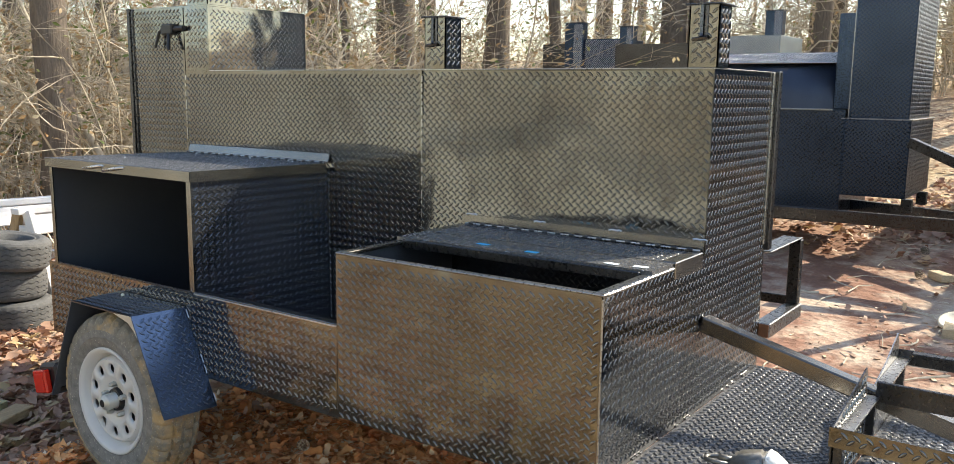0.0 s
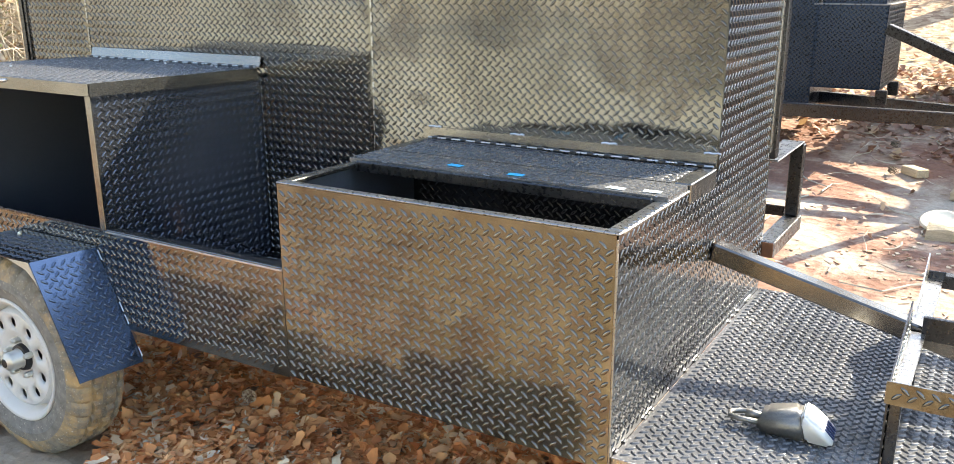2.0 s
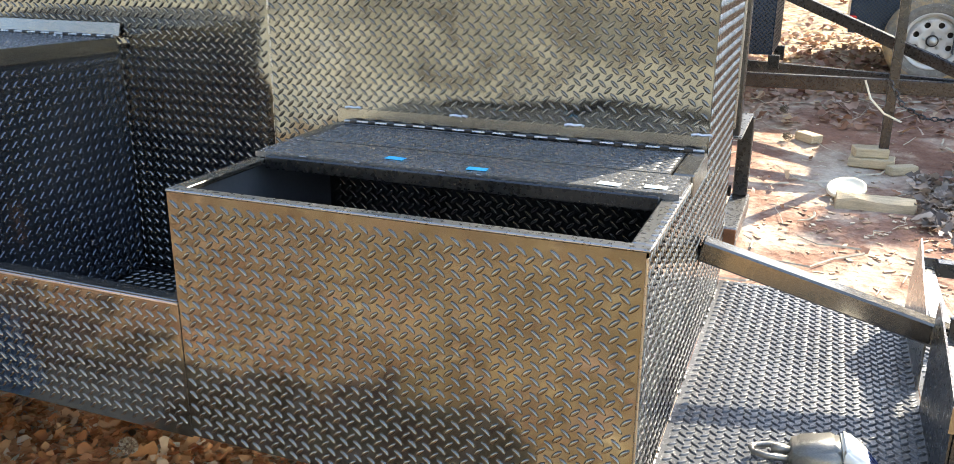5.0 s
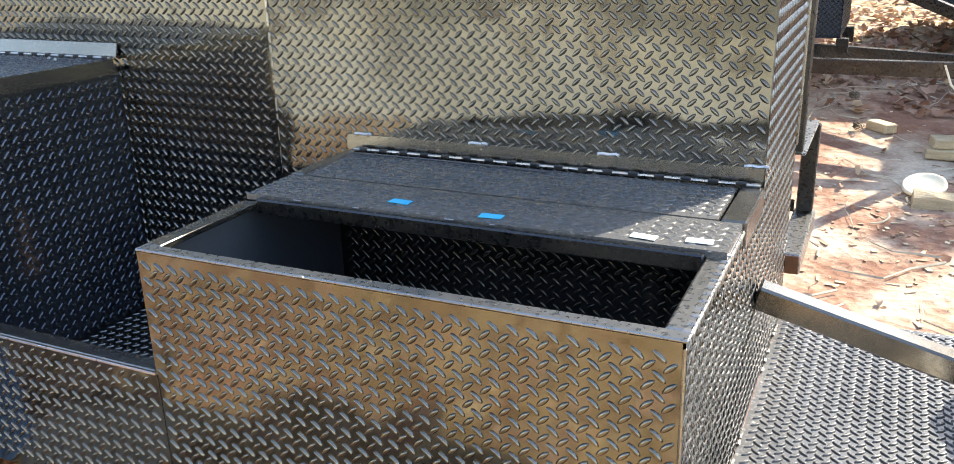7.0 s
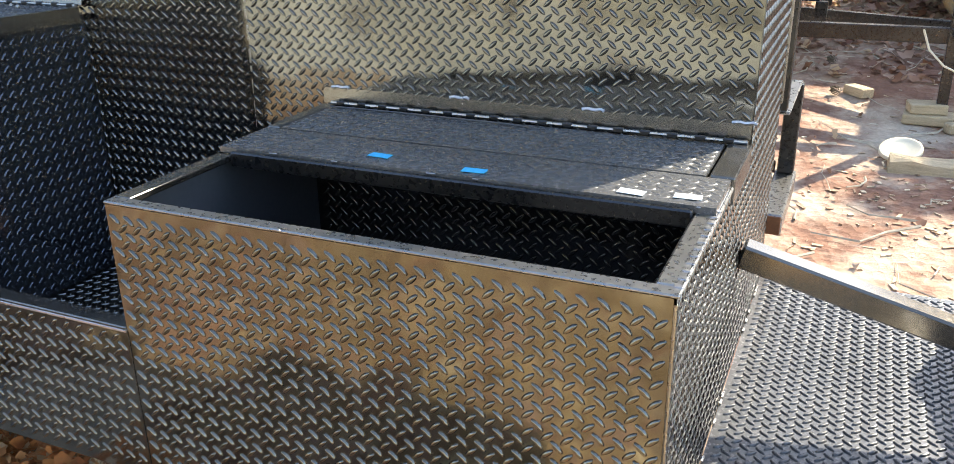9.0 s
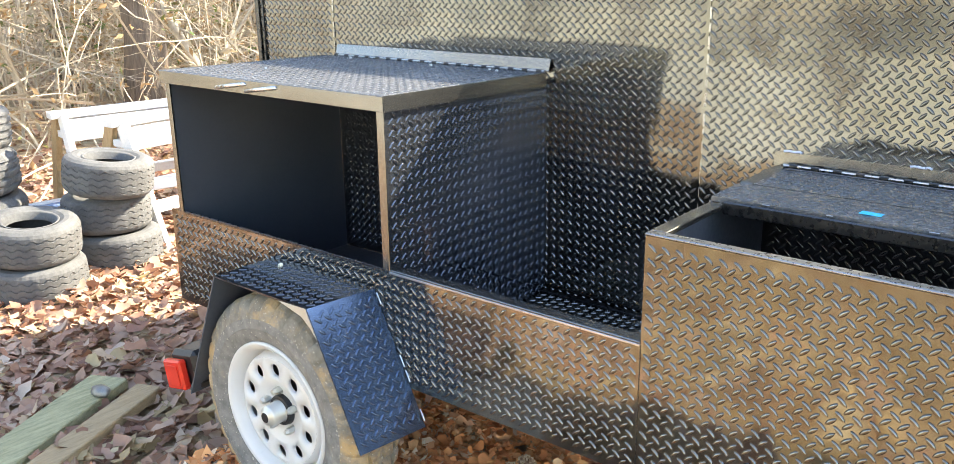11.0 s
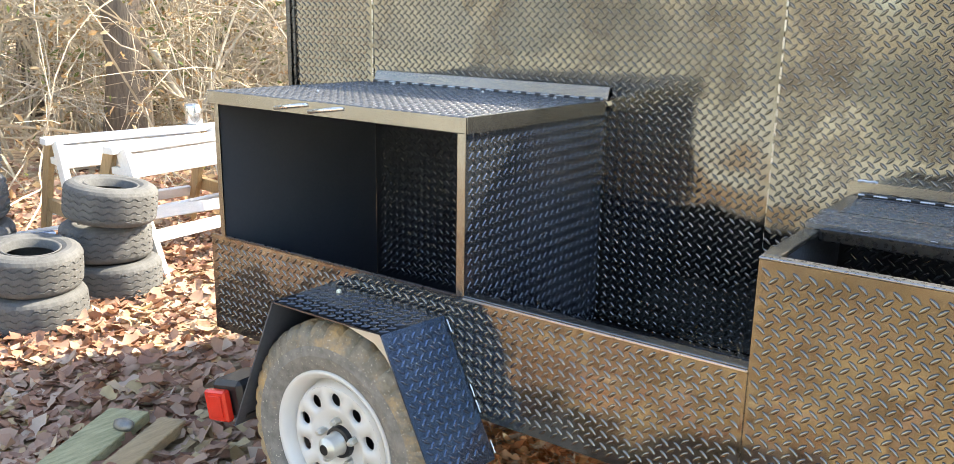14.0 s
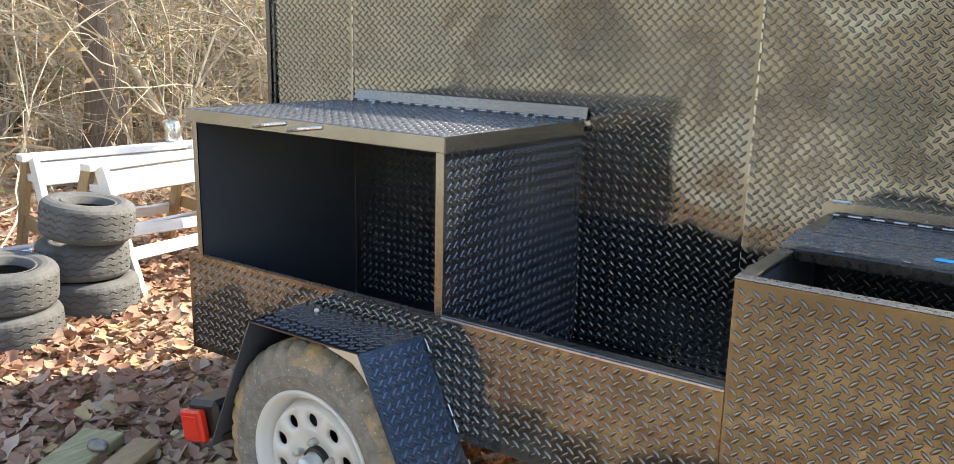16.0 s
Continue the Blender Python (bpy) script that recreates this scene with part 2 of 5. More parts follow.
def ground_material():
    m, n, l, p = material("leafy_clay_ground")
    co = n.new("ShaderNodeTexCoord").outputs["Object"]
    sep = n.new("ShaderNodeSeparateXYZ")
    l.new(co, sep.inputs[0])
    wob = noise_node(n, l, 0.9, 5, 0.65, src=co)

    def soft(src, a, b, w):
        add = n.new("ShaderNodeMath")
        add.operation = "MULTIPLY_ADD"
        add.inputs[1].default_value = w
        l.new(wob, add.inputs[0])
        l.new(src, add.inputs[2])
        r = n.new("ShaderNodeMapRange")
        r.interpolation_type = "SMOOTHSTEP"
        r.inputs["From Min"].default_value, r.inputs["From Max"].default_value = a, b
        l.new(add.outputs[0], r.inputs["Value"])
        return r.outputs[0]

    east, north, far = soft(sep.outputs["X"], -2.6, -1.6, 1.0), soft(sep.outputs["Y"], 3.3, 3.9, 1.0), soft(sep.outputs["Y"], 9.3, 8.0, 1.2)
    mul = n.new("ShaderNodeMath")
    mul.operation = "MULTIPLY"
    l.new(east, mul.inputs[0])
    l.new(north, mul.inputs[1])
    mul2 = n.new("ShaderNodeMath")
    mul2.operation = "MULTIPLY"
    l.new(mul.outputs[0], mul2.inputs[0])
    l.new(far, mul2.inputs[1])
    clay = ramp(n, l, noise_node(n, l, 2.2, 8, 0.6, src=co), [(0.30, (0.20, 0.098, 0.064)), (0.5, (0.30, 0.155, 0.105)), (0.66, (0.39, 0.235, 0.165))])
    grit = ramp(n, l, noise_node(n, l, 45, 5, 0.7, src=co), [(0.3, 0.55), (0.7, 1.0)])
    clay = mix(n, l, 0.7, clay, grit, "MULTIPLY")
    sand = ramp(n, l, noise_node(n, l, 1.1, 7, 0.7, src=co), [(0.47, 0.0), (0.64, 0.9)])
    clay = mix(n, l, sand, clay, mix(n, l, 0.6, (0.66, 0.56, 0.44), grit, "MULTIPLY"))
    vor = n.new("ShaderNodeTexVoronoi")
    vor.inputs["Scale"].default_value = 17
    l.new(co, vor.inputs["Vector"])
    sv = n.new("ShaderNodeSeparateColor")
    l.new(vor.outputs["Color"], sv.inputs[0])
    lit = ramp(n, l, sv.outputs[0], [(0.0, (0.19, 0.11, 0.07)), (0.35, (0.34, 0.225, 0.145)), (0.7, (0.46, 0.335, 0.225)), (1.0, (0.56, 0.44, 0.30))])
    patch = ramp(n, l, noise_node(n, l, 0.35, 4, 0.6, src=co), [(0.40, 0.0), (0.62, 1.0)])
    lit = mix(n, l, patch, lit, mix(n, l, 0.55, lit, (0.34, 0.27, 0.15)))
    south_dimming, bright_field = soft(sep.outputs["Y"], 0.6, -0.8, 1.0), soft(sep.outputs["Y"], -2.0, -4.0, 1.0)
    # Litter to the south is darkened by hand to dim what the steel mirrors.
    lit = mix(n, l, south_dimming, lit, mix(n, l, 0.18, lit, (0.095, 0.068, 0.042)))
    # Pale straw ground out of view, added to brighten the wall's reflections.
    straw = ramp(n, l, noise_node(n, l, 0.5, 7, 0.7, src=co), [(0.3, (0.36, 0.355, 0.285)), (0.5, (0.53, 0.52, 0.43)), (0.7, (0.68, 0.67, 0.57))])
    lit = mix(n, l, bright_field, lit, mix(n, l, 0.25, straw, grit, "MULTIPLY"))
    spot = n.new("ShaderNodeVectorMath")
    spot.operation = "DISTANCE"
    spot.inputs[1].default_value = (-3.06, 1.64, -0.035)
    l.new(co, spot.inputs[0])
    trod = soft(spot.outputs["Value"], 0.92, 0.72, 0.6)
    lit = mix(n, l, trod, lit, mix(n, l, 0.6, (0.42, 0.34, 0.255), grit, "MULTIPLY"))
    l.new(mix(n, l, mul2.outputs[0], lit, clay), p.inputs["Base Color"])
    p.inputs["Roughness"].default_value = 0.95
    b = bump(n, l, vor.outputs["Distance"], 0.5, 0.03, p)
    bump(n, l, noise_node(n, l, 30, 6, 0.7, src=co), 0.5, 0.02, p, b)
    return m


GROUND = ground_material()

# ---- building helpers ----
WORLD_OF = {}


def thing(name, base, label, category, group="", kind=""):
    ob = new(name)
    ob.empty_display_size = 0.1
    ob.location = base
    WORLD_OF[ob] = Matrix.Translation(base)
    return tagged(ob, label, category, group, kind)


def link(name, me, mat, parent=None, label="", smooth=False):
    me.materials.clear()
    me.materials.append(mat)
    if smooth:
        me.shade_smooth()
    ob = new(name, me)
    if parent is not None:
        ob.parent = parent
        ob.matrix_parent_inverse = WORLD_OF.get(parent, Matrix()).inverted()
    if label:
        ob["label"] = label
    return ob


def part(name, bm, mat, parent=None, label="", smooth=False):
    bmesh.ops.recalc_face_normals(bm, faces=bm.faces)
    me = bpy.data.meshes.new(name)
    bm.to_mesh(me)
    bm.free()
    return link(name, me, mat, parent, label, smooth)


def B():
    return bmesh.new()


def box(bm, lo, hi, bev=0.003, m=None):
    lo, hi = Vector(lo), Vector(hi)
    c, s = (lo + hi) / 2, hi - lo
    mm = Matrix.Translation(c) @ Matrix.Diagonal((*s, 1))
    if m is not None:
        mm = m @ mm
    vs = bmesh.ops.create_cube(bm, size=1, matrix=mm)["verts"]
    if bev:
        es = list({e for v in vs for e in v.link_edges})
        bmesh.ops.bevel(bm, geom=es, offset=min(bev, 0.45 * min(s)), segments=1, affect="EDGES")
    return bm


def bar(bm, a, b, w, h, bev=0.003, up=(0, 0, 1)):
    """A square bar from a to b, w across and h high."""
    a, b = Vector(a), Vector(b)
    d = (b - a)
    y = d.normalized()
    x = y.cross(Vector(up)).normalized()
    z = x.cross(y)
    m = Matrix((x, y, z)).transposed().to_4x4()
    m.translation = (a + b) / 2
    return box(bm, (-w / 2, -d.length / 2, -h / 2), (w / 2, d.length / 2, h / 2), bev, m)


def prism(bm, pts, off):
    """A plate: the outline pts, made thick by the vector off."""
    off = Vector(off)
    a = [bm.verts.new(Vector(p)) for p in pts]
    b = [bm.verts.new(Vector(p) + off) for p in pts]
    bm.faces.new(a)
    bm.faces.new(b[::-1])
    for i in range(len(a)):
        j = (i + 1) % len(a)
        bm.faces.new((a[i], b[i], b[j], a[j]))
    return bm


def tube(bm, pts, radii, sides=8, caps=True):
    pts = [Vector(p) for p in pts]
    rings = []
    for i, p in enumerate(pts):
        d = (pts[min(i + 1, len(pts) - 1)] - pts[max(i - 1, 0)]).normalized()
        x = d.orthogonal().normalized() if not rings else (last_x - d * last_x.dot(d)).normalized()
        last_x = x
        y = d.cross(x)
        r = radii[i] if isinstance(radii, (list, tuple)) else radii
        rings.append([bm.verts.new(p + (x * math.cos(k * math.tau / sides) + y * math.sin(k * math.tau / sides)) * r) for k in range(sides)])
    for a, b in zip(rings, rings[1:]):
        for k in range(sides):
            bm.faces.new((a[k], a[(k + 1) % sides], b[(k + 1) % sides], b[k]))
    if caps:
        bm.faces.new(rings[0][::-1])
        bm.faces.new(rings[-1])
    return bm


def lathe(bm, profile, segs, m=None, closed=False, radial=None, axial=None):
    """profile: (radius, height) pairs turned about z; radial(k, i) and axial(k, i) move the ring k at profile point i."""
    rings = []
    for k in range(segs):
        a = math.tau * k / segs
        ring = []
        for i, (r, h) in enumerate(profile):
            rr = r + (radial(k, i) if radial else 0.0)
            v = Vector((math.cos(a) * rr, math.sin(a) * rr, h + (axial(k, i) if axial else 0.0)))
            ring.append(bm.verts.new(m @ v if m is not None else v))
        rings.append(ring)
    cnt = len(profile)
    for k in range(segs):
        a, b = rings[k], rings[(k + 1) % segs]
        for i in range(cnt if closed else cnt - 1):
            j = (i + 1) % cnt
            bm.faces.new((a[i], b[i], b[j], a[j]))
    return bm


PITCH = 0.030
_LO = [(-0.5, 0), (-0.40, -0.10), (-0.2, -0.165), (0, -0.185), (0.2, -0.165), (0.40, -0.10), (0.5, 0), (0.40, 0.10), (0.2, 0.165), (0, 0.185), (-0.2, 0.165), (-0.40, 0.10)]
_LT = [(x * a, y * b, z) for a, b, z in ((1.0, 1.0, 0.0), (0.95, 0.80, 0.42), (0.85, 0.54, 0.86), (0.62, 0.22, 1.0)) for x, y in _LO]
_LF = [(o + k, o + (k + 1) % 12, o + 12 + (k + 1) % 12, o + 12 + k) for o in (0, 12, 24) for k in range(12)] + [tuple(range(36, 48))]


def tread_lugs(origin, u, v, w, h, parent, keep=None, mat=None, pitch=PITCH, shift=(0.0, 0.0), rise=1.0):
    """Raised lugs of tread plate over the rectangle origin + a*u + b*v (a < w, b < h), standing on its u x v side."""
    o, u, v = np.array(origin, float), np.array(Vector(u).normalized()), np.array(Vector(v).normalized())
    nrm = np.cross(u, v)
    a, b, s = [], [], []
    for half in (0, 1):
        ii, jj = np.meshgrid(np.arange(-1, int(w / pitch) + 2), np.arange(-1, int(h / pitch) + 2))
        a.append(((ii + 0.5 * half + 0.25 + shift[0]) * pitch).ravel())
        b.append(((jj + 0.5 * half + 0.25 + shift[1]) * pitch).ravel())
        s.append(np.full(ii.size, 1.0 if half else -1.0))
    a, b, s = np.concatenate(a), np.concatenate(b), np.concatenate(s)
    ok = (a > 0.010) & (a < w - 0.010) & (b > 0.010) & (b < h - 0.010)
    if keep is not None:
        ok &= keep(a, b)
    a, b, s = a[ok], b[ok], s[ok]
    if not len(a):
        return None
    t = np.array(_LT)
    L, H = pitch * 0.86, 0.0030 * rise
    ang = np.radians(42.0) * s
    lx, ly, lz = t[:, 0] * L, t[:, 1] * L, t[:, 2] * H
    A = a[:, None] + lx[None] * np.cos(ang)[:, None] - ly[None] * np.sin(ang)[:, None]
    Bc = b[:, None] + lx[None] * np.sin(ang)[:, None] + ly[None] * np.cos(ang)[:, None]
    P = o + A[..., None] * u + Bc[..., None] * v + np.broadcast_to(lz[None, :, None], (*A.shape, 1)) * nrm
    nl = len(a)
    verts = P.reshape(-1, 3)
    faces = [tuple(k * 48 + i for i in f) for k in range(nl) for f in _LF]
    me = bpy.data.meshes.new("tread_relief")
    me.from_pydata(verts.tolist(), [], faces)
    ob = link("tread_relief", me, mat or TREAD, parent, smooth=True)
    ob["kind"] = "stuff"
    return ob


def sheet(name, origin, u, v, w, h, parent, mat=None, thick=0.004, label="", lugs=True, keep=None, outline=None, lugmat=None, shift=(0.0, 0.0), rise=1.0):
    """A steel sheet with its outer face on the u x v side; outline: (a, b) pairs, where it is no rectangle."""
    o, u, v = Vector(origin), Vector(u).normalized(), Vector(v).normalized()
    pts = [o + u * a + v * b for a, b in (outline or ((0, 0), (w, 0), (w, h), (0, h)))]
    ob = part(name, prism(B(), pts, -u.cross(v) * thick), mat or TREAD, parent, label)
    if lugs:
        tread_lugs(o, u, v, w, h, ob, keep, lugmat or mat or TREAD, shift=shift, rise=rise)
    return ob


X, Y, Z = Vector((1, 0, 0)), Vector((0, 1, 0)), Vector((0, 0, 1))


def smoothstep(a, b, x):
    t = min(1, max(0, (x - a) / (b - a)))
    return t * t * (3 - 2 * t)


def ground_z(x, y):
    z = -0.035 + 0.215 * min(1, max(0, (y - 3.2) / 3.1)) * smoothstep(-5.5, -2.5, x)
    z += 0.125 * max(0, min(y, 14) - 6.3) * smoothstep(-8, -3, x)
    d = math.hypot(x + 2, y - 2)
    up = max(0.0, 0.5 * (y - 2) + 0.5 * d - 9)
    z += 0.07 * min(up, 60)
    # Unseen dip and far rise to the south, shaped for the steel's reflections.
    z -= 0.09 * max(0.0, min(-1.5 - y, 25.0)) - 0.12 * max(0.0, min(-30.0 - y, 90.0))
    z += 0.10 * smoothstep(6, 12, d) * noise.noise((x * 0.25, y * 0.25, 0)) + 0.012 * noise.noise((x * 1.7, y * 1.7, 3))
    return z


def stuff(ob):
    ob["kind"] = "stuff"
    return ob


def knuckles(first, step, n, size, parent):
    """The knuckles of a piano hinge, each an object of its own on one mesh."""
    s = Vector(size)
    ob = part("hinge_knuckle", box(B(), (0, -s.y / 2, -s.z / 2), (s.x, s.y / 2, s.z / 2), 0.002), DARKBAR, parent)
    ob.location = first
    for k in range(1, n):
        o = ob.copy()
        scene.collection.objects.link(o)
        o.location = Vector(first) + Vector(step) * k

# ---- ground ----


def build_ground():
    def axis(c):
        near = [c + k * 0.16 for k in range(-70, 71)]
        out, step, p = [], 0.3, 70 * 0.16
        while p < 420:
            p += step
            step *= 1.17
            out.append(p)
        return [c - q for q in reversed(out)] + near + [c + q for q in out]
    xs, ys = axis(-2.0), axis(4.0)
    verts = [(x, y, ground_z(x, y)) for y in ys for x in xs]
    nx = len(xs)
    faces = [(j * nx + i, j * nx + i + 1, (j + 1) * nx + i + 1, (j + 1) * nx + i) for j in range(len(ys) - 1) for i in range(nx - 1)]
    me = bpy.data.meshes.new("ground")
    me.from_pydata(verts, [], faces)
    return tagged(link("ground", me, GROUND, smooth=True), "red clay ground with brown leaf litter", "ground", kind="structure")


build_ground()

# ---- the smoker trailer ----
FY, BY, RY = 2.09, 2.79, 3.40        # near face, tall back wall, far side
RX, NX, GX, LX, TX = -1.12, -2.07, -2.80, -3.745, -4.17   # box ends along the trailer
LOW, SILL, RIM, TOP, DECK = 0.412, 0.727, 0.968, 1.556, 0.445

trailer = thing("smoker_trailer", (-2.6, 2.75, 0.0), "black tread-plate barbecue smoker trailer, unfinished, standing on leaves", "trailer")


def body_panels(t):
    # near side: low sill panel and the tall panel of the front box
    sheet("side_panel", (-3.805, FY, LOW), X, Z, NX + 3.805, SILL - LOW, t, label="low tread-plate side panel")
    sheet("box_front_panel", (NX, FY, LOW + 0.005), X, Z, RX - NX, RIM - LOW - 0.0108, t, label="tread-plate front of the firebox", shift=(0.3, 0.1), rise=1.3)
    part("panel_seam", box(B(), (NX - 0.0012, FY - 0.0012, LOW + 0.03), (NX + 0.0012, FY, SILL - 0.005), 0.0003), DARKBAR, t)
    part("corner_weld", tube(B(), [(RX - 0.001, FY + 0.001, LOW + 0.01), (RX - 0.001, FY + 0.001, RIM - 0.014)], 0.0032, 8), ANGLE, t, "bright corner weld")
    # front end
    keep = lambda a, b: (b < RIM - 0.012 - DECK) | (a > BY - FY)
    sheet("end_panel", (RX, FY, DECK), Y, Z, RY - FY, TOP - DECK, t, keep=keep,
          outline=((0, 0), (RY - FY, 0), (RY - FY, TOP - DECK), (BY - FY, TOP - DECK), (BY - FY, RIM - DECK), (0, RIM - DECK)), mat=TREAD_DIMMED, label="stepped tread-plate end panel", rise=0.55)
    # tall back wall in three sheets
    # the sheets were tacked a little out of true: one leans back, the others hang forward
    for x0, x1, z0, sh, lean in ((NX - 0.215, RX, 0.36, 0.1, 0.016), (LX - 0.005, NX - 0.215, 0.36, 0.35, -0.006), (TX - 0.02, LX - 0.005, 0.36, 0.6, -0.006)):
        tall = x0 == TX - 0.02
        h = (1.853 if tall else TOP) - z0
        sheet("back_wall_panel", (x0, BY - lean * 0.94, z0), X, (0, lean, 1), x1 - x0 - 0.002, h, t, shift=(sh, sh), rise=1.3, label="tall tread-plate wall sheet")
    sheet("back_wall_panel", (LX - 0.003, BY, TOP + 0.001), X, Z, 0.175, 1.853 - TOP, t, label="tall tread-plate wall sheet")
    for x0 in (NX - 0.215, LX - 0.005):
        bm = B()
        z = 0.75
        rnd = random.Random(int(x0 * 100))
        while z < (TOP - 0.02):
            ln = rnd.uniform(0.01, 0.035)
            box(bm, (x0 - 0.003, BY - 0.0045, z), (x0 + 0.0025, BY, z + ln), 0.001)
            z += ln + rnd.uniform(0.002, 0.02)
        stuff(part("weld_seam", bm, ANGLE, t, "rough bright weld beads"))
    # smoker body behind the wall: roof, far side, cabinet
    roof = part("smoker_roof", box(B(), (-3.57, BY + 0.001, TOP - 0.004), (RX, RY, TOP), 0.001), TREAD, t)
    tread_lugs((-3.55, BY + 0.12, TOP), X, Y, RX + 3.53, RY - BY - 0.14, roof)
    part("far_side_panel", box(B(), (TX, RY - 0.004, 0.36), (RX - 0.001, RY, TOP - 0.005), 0.001), TREAD, t)
    sheet("cabinet_side_panel", (-3.57, BY, TOP), Y, Z, RY - BY, 1.853 - TOP, t, label="tread-plate cabinet side")
    part("cabinet_roof", box(B(), (TX, BY, 1.853), (-3.57, RY, 1.862), 0.001), TREAD, t)
    part("cabinet_end_panel", box(B(), (TX - 0.004, BY + 0.001, 0.36), (TX, RY, 1.857), 0.001), TREAD, t)
    part("cabinet_far_panel", box(B(), (TX, RY, 0.36), (-3.57, RY + 0.004, 1.857), 0.001), TREAD, t)
    bm = box(B(), (TX - 0.026, BY - 0.012, 0.36), (TX - 0.004, BY + 0.018, 1.864), 0.002)
    part("cabinet_door_edge", bm, DARKBAR, t)
    hinge = part("cabinet_hinge", tube(B(), [(TX + 0.012, BY - 0.004, 0.72), (TX + 0.012, BY - 0.004, 1.86)], 0.004, 6), DARKBAR, t, "long dark piano hinge")
    knuckles((TX + 0.007, BY - 0.004, 0.74), (0, 0, 0.044), 26, (0.011, 0.011, 0.034), hinge)
    # latch on the cabinet door
    bm = B()
    tube(bm, [(-3.90, BY - 0.015, 1.750), (-3.73, BY - 0.015, 1.758)], 0.013, 8)
    box(bm, (-3.885, BY - 0.035, 1.728), (-3.805, BY, 1.778), 0.006)
    tube(bm, [(-3.915, BY - 0.02, 1.748), (-3.94, BY - 0.03, 1.668)], 0.007, 6)
    tube(bm, [(-3.83, BY - 0.03, 1.733), (-3.815, BY - 0.045, 1.658)], 0.009, 6)
    part("door_latch", bm, BLACK_PLASTIC, t, "black door latch with two levers")
    # door flange at the far corner of the end
    bm = box(B(), (RX - 0.03, RY - 0.005, 0.90), (RX + 0.018, RY + 0.035, 1.563), 0.003)
    part("door_flange", bm, DARKBAR, t)
    part("flange_angle", box(B(), (RX, RY - 0.03, 0.925), (RX + 0.006, RY - 0.006, TOP), 0.001), ANGLE, t)
    # thin rolled edge along the wall tops
    part("top_edge", box(B(), (-3.565, BY - 0.005, TOP), (RX + 0.004, BY + 0.02, TOP + 0.004), 0.001), ANGLE, t)
    part("top_edge", box(B(), (RX - 0.02, BY + 0.02, TOP), (RX + 0.004, RY - 0.006, TOP + 0.004), 0.001), ANGLE, t)


def chimney(t, x0, y0, w, d, z0, h, handle):
    pipe = sheet("chimney", (x0, y0, z0), X, Z, w, h, t, label="square tread-plate chimney stack")
    sheet("chimney_side", (x0 + w, y0, z0), Y, Z, d, h, pipe, lugs=False)
    tread_lugs((x0 + w, y0, z0), Y, Z, d, h, pipe)
    sheet("chimney_side", (x0, y0 + d, z0), -Y, Z, d, h, pipe, lugs=False)
    sheet("chimney_side", (x0 + w, y0 + d, z0), -X, Z, w, h, pipe, lugs=False)
    part("chimney_cap", box(B(), (x0 - 0.012, y0 - 0.012, z0 + h), (x0 + w + 0.012, y0 + d + 0.012, z0 + h + 0.006), 0.002), DARKBAR, pipe)
    if handle:
        bm = B()
        xm = x0 + w * 0.45
        tube(bm, [(xm, y0 - 0.008, z0 + h), (xm, y0 - 0.009, z0 + h * 0.55), (xm + 0.002, y0 - 0.012, z0 + h * 0.5)], 0.0055, 6)
        tube(bm, [(xm - 0.028, y0 - 0.012, z0 + h * 0.45), (xm, y0 - 0.010, z0 + h * 0.47), (xm + 0.022, y0 - 0.010, z0 + h * 0.48)], 0.006, 6)
        box(bm, (xm + 0.008, y0 - 0.006, z0 + h * 0.45), (xm + 0.018, y0 - 0.001, z0 + h), 0.002)
        part("damper_rod", bm, DARKBAR, pipe)


